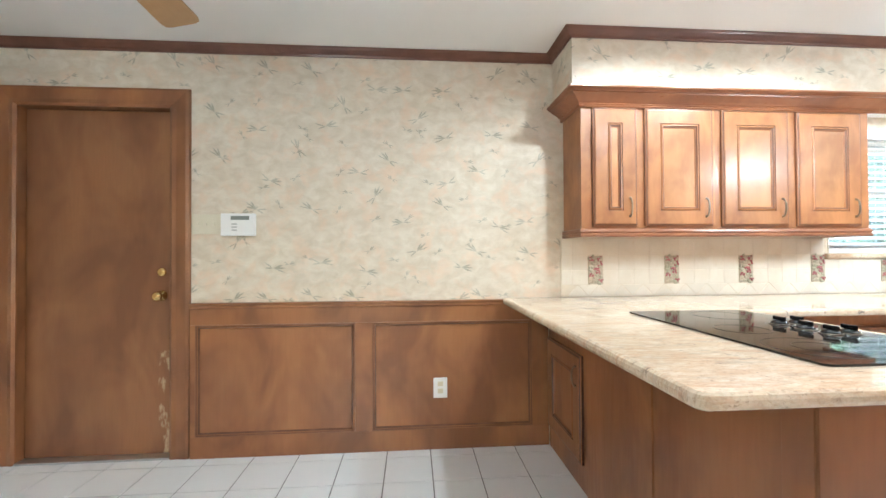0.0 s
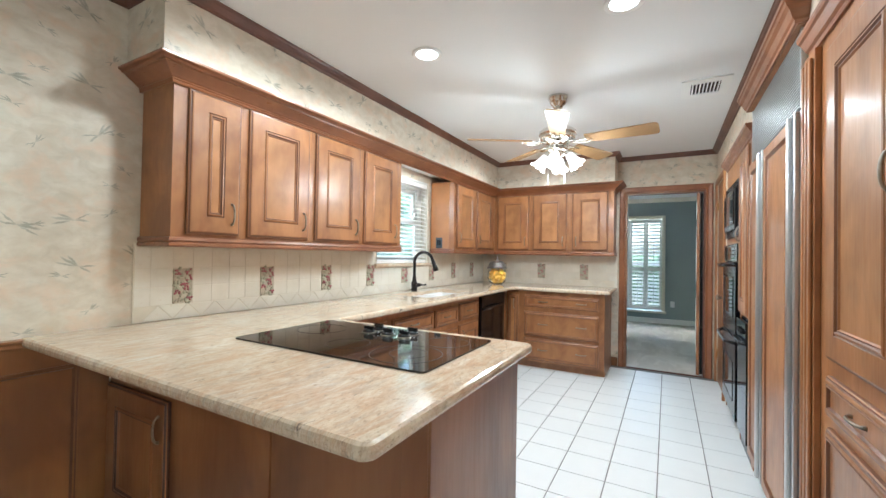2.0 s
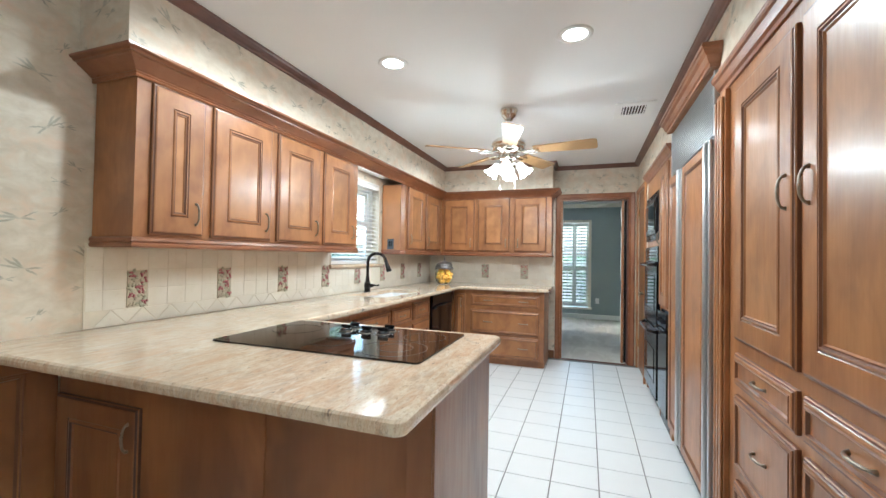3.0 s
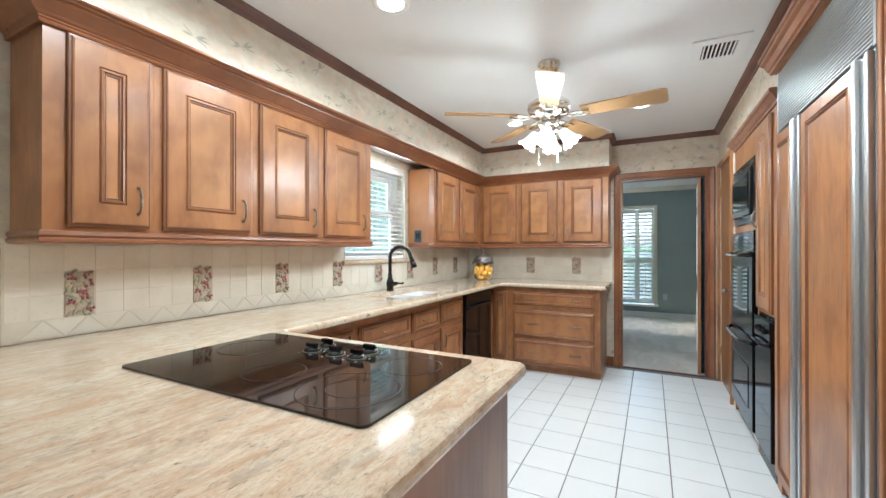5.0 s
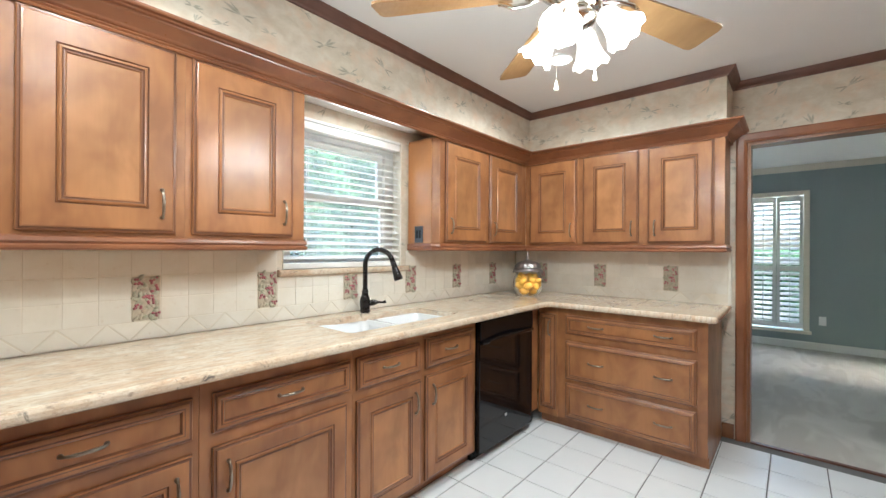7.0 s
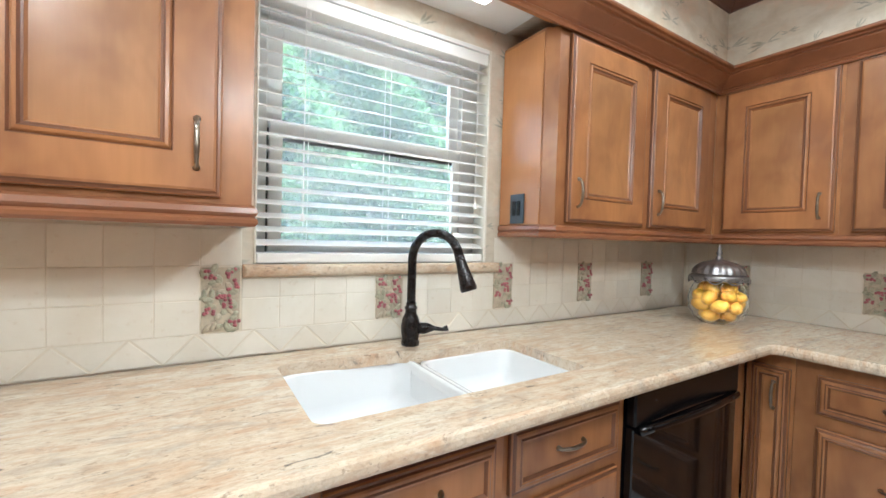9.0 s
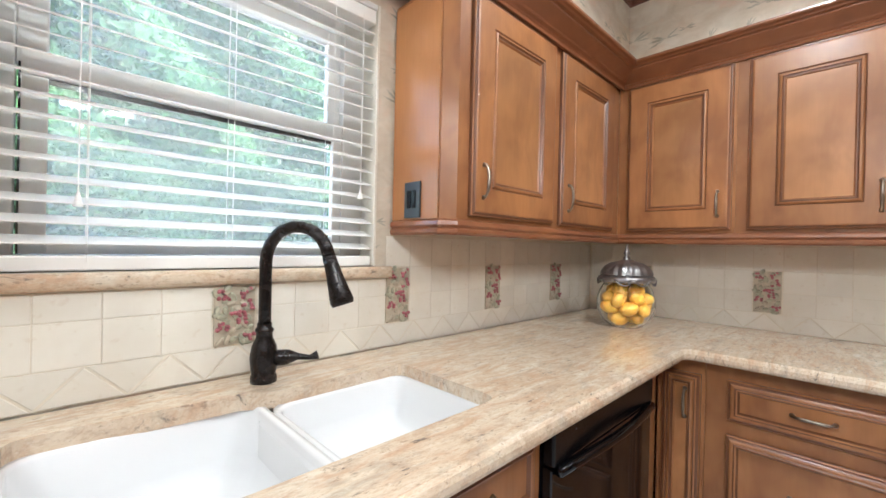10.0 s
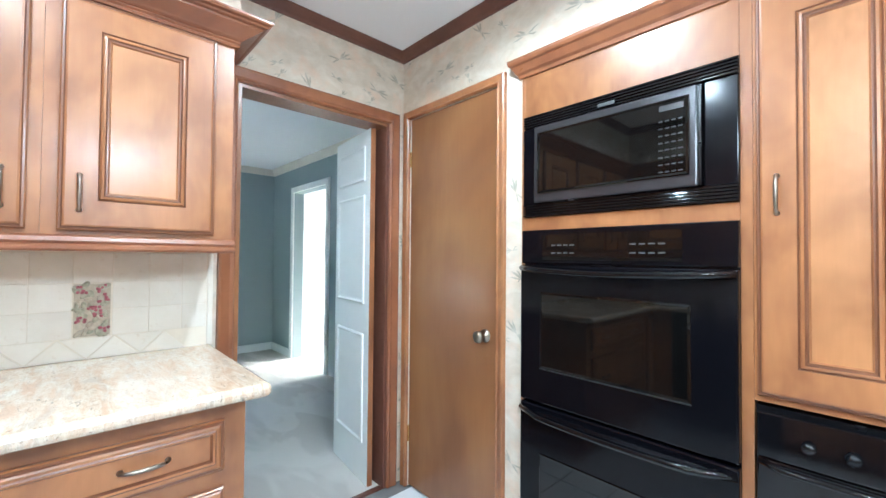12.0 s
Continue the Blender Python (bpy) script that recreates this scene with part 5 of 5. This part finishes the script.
# ---- ceiling cans and vent ----
for x, y in ((2.17, 1.67), (2.17, 0.615), (4.22, 1.69), (4.22, 0.63), (1.42, 1.71)):
    c = thing("recessed_light", "round recessed ceiling light with white trim, lit", "ceiling light", pose(x, y, CZ), "recessed lights")
    part("trim", lathe([(0.062, -0.001), (0.090, -0.001), (0.090, -0.004), (0.078, -0.008), (0.064, -0.006), (0.062, -0.001)], 32), WHITE, c, "", True)
    part("lens", lathe([(0, -0.002), (0.063, -0.002), (0.063, -0.004), (0, -0.0045)], 32), CAN_GLOW, c, "lit lens", True)
    lamp("SPOT", "can_lamp", (x, y, CZ - 0.02), CAN_W, WARM, 0.045, (x, y + 0.0001, 0))

vt = thing("ceiling_vent", "white painted metal ceiling vent", "vent", pose(3.42, 0.215, CZ))
bm = bmesh.new()
for b in ((-0.165, -0.14, -0.010, 0.165, -0.085, -0.0005), (-0.165, 0.085, -0.010, 0.165, 0.14, -0.0005), (-0.165, -0.085, -0.010, -0.10, 0.085, -0.0005), (0.10, -0.085, -0.010, 0.165, 0.085, -0.0005)):
    box(bm, *b)
part("frame", bm, WHITE, vt)
part("backing", B(-0.10, -0.085, -0.003, 0.10, 0.085, -0.001), BLACK_SATIN, vt)
for i in range(8):
    y = -0.074 + i * 0.0212
    bm = B(-0.10, -0.0045, -0.001, 0.10, 0.004, 0.001)
    bm.transform(pose(0, y, -0.008) @ Matrix.Rotation(radians(40), 4, "X"))
    part("slat", bm, WHITE, vt)

# ---- wall plates ----
th = thing("alarm_keypad", "white wall alarm keypad with grey display", "keypad", facing(-0.928, NY, 1.303, "-y"))
part("case", B(0, -0.028, 0, 0.198, 0, 0.134, bevel=0.006), PLASTIC_WHITE, th)
part("display", B(0.06, -0.0295, 0.095, 0.165, -0.0282, 0.118), LCD, th)
for j in range(3):
    part("key_row", B(0.065, -0.0295, 0.03 + j * 0.018, 0.095, -0.0282, 0.038 + j * 0.018), GREYMARK, th)
sw = thing("light_switch", "ivory double switch plate beside the keypad", "switch", facing(-1.10, NY, 1.315, "-y"))
part("plate", B(0, -0.006, 0, 0.165, 0, 0.117, bevel=0.002), PLASTIC_IVORY, sw)
for x in (0.035, 0.082, 0.128):
    part("toggle", B(x - 0.005, -0.018, 0.05, x + 0.005, -0.0065, 0.068, bevel=0.001), PLASTIC_IVORY, sw)
ol = thing("wall_outlet", "white duplex outlet in the wainscot", "outlet", facing(0.325, NY - 0.0265 + 0.013, 0.31, "-y"))
part("plate", B(0, -0.008, 0, 0.085, 0, 0.122, bevel=0.002), PLASTIC_WHITE, ol)
for z in (0.028, 0.072):
    part("socket", B(0.026, -0.0105, z, 0.059, -0.0085, z + 0.028, bevel=0.003), PLASTIC_IVORY, ol)

# ---- outdoors, seen through the windows ----
rng = np.random.default_rng(3)


def leaves(name, label, lo, hi, count, size, bump, mat=LEAFMAT):
    c = rng.uniform(lo, hi, (count, 3))
    c[:, 1] += bump * np.sin(c[:, 0] * 2.1 + c[:, 2] * 1.7)
    a = rng.normal(size=(count, 3))
    a /= np.linalg.norm(a, axis=1)[:, None]
    b = np.cross(a, rng.normal(size=(count, 3)))
    b /= np.linalg.norm(b, axis=1)[:, None]
    s = rng.uniform(0.6, 1.4, (count, 1)) * size
    v = np.concatenate([c - a * s, c + b * s * 0.45, c + a * s, c - b * s * 0.45], 1).reshape(-1, 3)
    f = np.arange(count * 4).reshape(-1, 4)
    me = bpy.data.meshes.new(name)
    me.from_pydata(v.tolist(), [], f.tolist())
    me.materials.append(mat)
    return tagged(new(name, me), label, "hedge", kind="stuff")


leaves("hedge", "dense green hedge in the garden outside", (0.0, 9.0, -0.2), (12.5, 10.2, 2.6), 110000, 0.055, 0.5, HEDGEMAT)
leaves("hedge", "tall green trees behind the garden hedge", (1.0, 11.0, 0.5), (15.0, 13.0, 8.5), 200000, 0.115, 0.8)
leaves("hedge", "dense far trees behind the garden", (-2.0, 15.0, 0.0), (22.0, 17.0, 9.5), 60000, 0.30, 0.8)
leaves("hedge", "green trees outside the far window", (12.5, -3.0, -0.2), (14.0, 7.0, 1.3), 16000, 0.10, 0.2)
rl = thing("garden_fence", "dark low picket fence in the garden", "fence", pose(0, 7.6, -0.25))
pk = None
for i in range(46):
    x = 2.2 + i * 0.14
    if pk is None:
        pk = part("picket", B(0, 0, 0, 0.035, 0.03, 0.62), BLACK_SATIN, rl)
        pk.location.x = x
    else:
        p = new("picket", pk.data)
        p.parent, p.location.x = rl, x
part("rail", B(2.2, 0.031, 0.5, 8.7, 0.05, 0.55), BLACK_SATIN, rl)

# ---- backsplash tiles ----
PITCH = 0.1016
bs = tagged(thing("backsplash", "cream tumbled tile backsplash with relief flower tiles", "backsplash", pose(0, 0, 0)), kind="structure")
part("grout_north", bm := B(1.135, NY - 0.006, 0.915, 2.934, NY - 0.0005, 1.30), TILE_GROUT, bs)
part("grout_under_window", B(2.934, NY - 0.006, 0.915, 3.869, NY - 0.0005, 1.142), TILE_GROUT, bs)
part("grout_north", B(3.869, NY - 0.006, 0.915, EX - 0.026, NY - 0.0005, 1.30), TILE_GROUT, bs)
part("grout_east", B(EX - 0.025, 0.965, 0.915, EX - 0.0005, NY - 0.0065, 1.30), TILE_GROUT, bs)
shapes = {}


def dome(bm, cx, cz, y0, ra, rb, high, turn, mat, n=7):
    ca, sa = math.cos(turn), math.sin(turn)
    rings = []
    for k, (f, o) in enumerate(((1.0, 0.0), (0.72, 0.7))):
        rings.append([bm.verts.new((cx + f * (ra * math.cos(2 * math.pi * i / n) * ca - rb * math.sin(2 * math.pi * i / n) * sa), y0 - high * o, cz + f * (ra * math.cos(2 * math.pi * i / n) * sa + rb * math.sin(2 * math.pi * i / n) * ca))) for i in range(n)])
    top = bm.verts.new((cx, y0 - high, cz))
    for i in range(n):
        j = (i + 1) % n
        bm.faces.new((rings[0][i], rings[0][j], rings[1][j], rings[1][i])).material_index = mat
        bm.faces.new((rings[1][i], rings[1][j], top)).material_index = mat


def relief(bm, w, h):
    """A moulded tile: leaves and clusters of berries over a plain ground, with an uneven outline."""
    r = random.Random(11)
    box(bm, 0.004, -0.005, 0.004, w - 0.004, 0, h - 0.004)
    for i in range(34):
        dome(bm, r.uniform(0.008, w - 0.008), r.uniform(0.008, h - 0.008), -0.004, r.uniform(0.011, 0.018), r.uniform(0.006, 0.010), r.uniform(0.005, 0.010), r.uniform(0, math.pi), 1 if r.random() < 0.72 else 0)
    for cx, cz in ((0.026, h - 0.022), (0.078, h - 0.020), (0.082, h - 0.050), (0.050, h * 0.50), (0.068, h * 0.44), (0.022, h * 0.33), (0.084, h * 0.16), (0.060, h * 0.60)):
        for k in range(6):
            dome(bm, cx + r.uniform(-0.013, 0.013), cz + r.uniform(-0.012, 0.012), -0.007, 0.0062, 0.0055, 0.008, r.uniform(0, 3), 2, 6)


def tile_mesh(key, w, h, kind="tile"):
    k = (round(w, 4), round(h, 4), kind)
    if k not in shapes:
        g = 0.0009
        bm = bmesh.new()
        if kind == "tile":
            bm2, last = nested([(g, 0, 0), (g, -0.0012, 0), (g + 0.0012, -0.0018, 0)], w, h, bm)
            bm.faces.new(last)
        elif kind == "decor":
            relief(bm, w, h)
        else:
            up = kind == "up"
            tri = [(0.005, g), (w - 0.005, g), (w / 2, h - 0.003)] if up else [(0.005, h - g), (w / 2, 0.003), (w - 0.005, h - g)]
            if kind == "half_l":
                tri = [(g, g), (w - g, g), (g, h - g)]
            a = [bm.verts.new((x, 0, z)) for x, z in tri]
            cx, cz = sum(x for x, z in tri) / 3, sum(z for x, z in tri) / 3
            b = [bm.verts.new((x + (cx - x) * 0.0, -0.0012, z)) for x, z in tri]
            c = [bm.verts.new((x + (cx - x) * 0.035, -0.0018, z + (cz - z) * 0.035)) for x, z in tri]
            for p, q in ((a, b), (b, c)):
                for i in range(3):
                    bm.faces.new((p[i], p[(i + 1) % 3], q[(i + 1) % 3], q[i]))
            bm.faces.new(c)
        bmesh.ops.recalc_face_normals(bm, faces=bm.faces)
        me = bpy.data.meshes.new("tile")
        bm.to_mesh(me)
        bm.free()
        for m in (RELIEF_BASE, RELIEF_LEAF, RELIEF_BERRY) if kind == "decor" else (WALL_TILE,):
            me.materials.append(m)
        shapes[k] = me
    return shapes[k]


def lay(frame_m, x, z, w, h, kind="tile"):
    o = new("relief_tile" if kind == "decor" else "tile", tile_mesh(0, w, h, kind))
    o.parent = bs
    o.matrix_basis = frame_m @ Matrix.Translation((x, 0, z))


def run(fm, x0, x1, decor_xs, gap=None, PITCH=0.1016, phase=0.0):
    """Rows of tiles from x0 to x1 in the frame fm; gap: the stretch below the window."""
    start = decor_xs[0] - PITCH * math.ceil((decor_xs[0] - x0) / PITCH)
    x = start
    while x < x1 - 0.004:
        a, b = max(x, x0), min(x + PITCH, x1)
        if b - a > 0.012:
            is_decor = any(abs(x - d) < 0.03 for d in decor_xs)
            under = gap and gap[0] - 0.01 < a and b < gap[1] + 0.01
            if is_decor:
                lay(fm, a - 0.001, 0.990, PITCH, 0.150 if under else 0.186, "decor")
            else:
                lay(fm, a, 0.990, b - a, 0.0925)
                lay(fm, a, 1.0825, b - a, 0.058 if under else 0.0935)
            if not under:
                lay(fm, a, 1.176, b - a, 0.104)
        x += PITCH
    base_w = PITCH * math.sqrt(2)
    first = x0 + (phase - x0) % (base_w / 2)
    up = round((phase - first) / (base_w / 2)) % 2 == 0
    while first + base_w < x1:
        lay(fm, first, 0.9165, base_w, 0.073, "up" if up else "down")
        first, up = first + base_w / 2, not up


run(facing(0, NY - 0.0062, 0, "-y"), 1.14, EX - 0.034, [1.309 + 0.5075 * i for i in range(8)], (2.934, 3.869), phase=2.752)
run(facing(EX - 0.0252, 0, 0, "-x"), -(NY - 0.016), -0.968, [-2.4085, -1.887, -1.3655], None, 0.1043)
tl = structure("tile_edge", B(EX - 0.026, 0.945, 0.9165, EX - 0.0005, 0.9645, 1.28, bevel=0.002), WALL_TILE)

# ---- floor tiles ----
PX0, PY0, TP = 2.642, 0.470, 0.2597
fl_ob = bpy.data.objects["floor"]
g = 0.0032
bm, last = bmesh.new(), None
rings = []
for s, z in ((g, -0.0055), (g, -0.0012), (g + 0.0025, 0.0)):
    rings.append([bm.verts.new(v) for v in ((s, s, z), (TP - s, s, z), (TP - s, TP - s, z), (s, TP - s, z))])
for a, b in zip(rings, rings[1:]):
    for i in range(4):
        bm.faces.new((a[i], a[(i + 1) % 4], b[(i + 1) % 4], b[i]))
bm.faces.new(rings[-1])
tme = bpy.data.meshes.new("floor_tile")
bm.to_mesh(tme)
bm.free()
tme.materials.append(FLOOR_TILE)
vs, fs = [], []
tv = [tuple(v.co) for v in tme.vertices]
tf = [tuple(p.vertices) for p in tme.polygons]
for i in range(-19, 11):
    for j in range(-11, 9):
        x, y = PX0 + i * TP, PY0 + j * TP
        if x + TP < WX or x > EX + 0.02 or y + TP < -2.1 or y > NY:
            continue
        if y > NY - TP and not x + TP < 2.0 or x > EX - TP + 0.02:
            if x > EX - TP + 0.02:
                continue
        if (1.75 < x < 4.75 and -0.30 < y < 1.95) or (-0.9 < x < 0.85 and 0.9 < y < NY - TP):
            o = new("floor_tile", tme)
            o.parent = fl_ob
            o.location = (x, y, 0)
        else:
            k = len(vs)
            vs.extend((x + a, y + b, c) for a, b, c in tv)
            fs.extend(tuple(k + q for q in f) for f in tf)
me = bpy.data.meshes.new("floor_tiles_rest")
me.from_pydata(vs, [], fs)
me.materials.append(FLOOR_TILE)
o = tagged(new("floor_tiles", me), kind="stuff")
o.parent = fl_ob
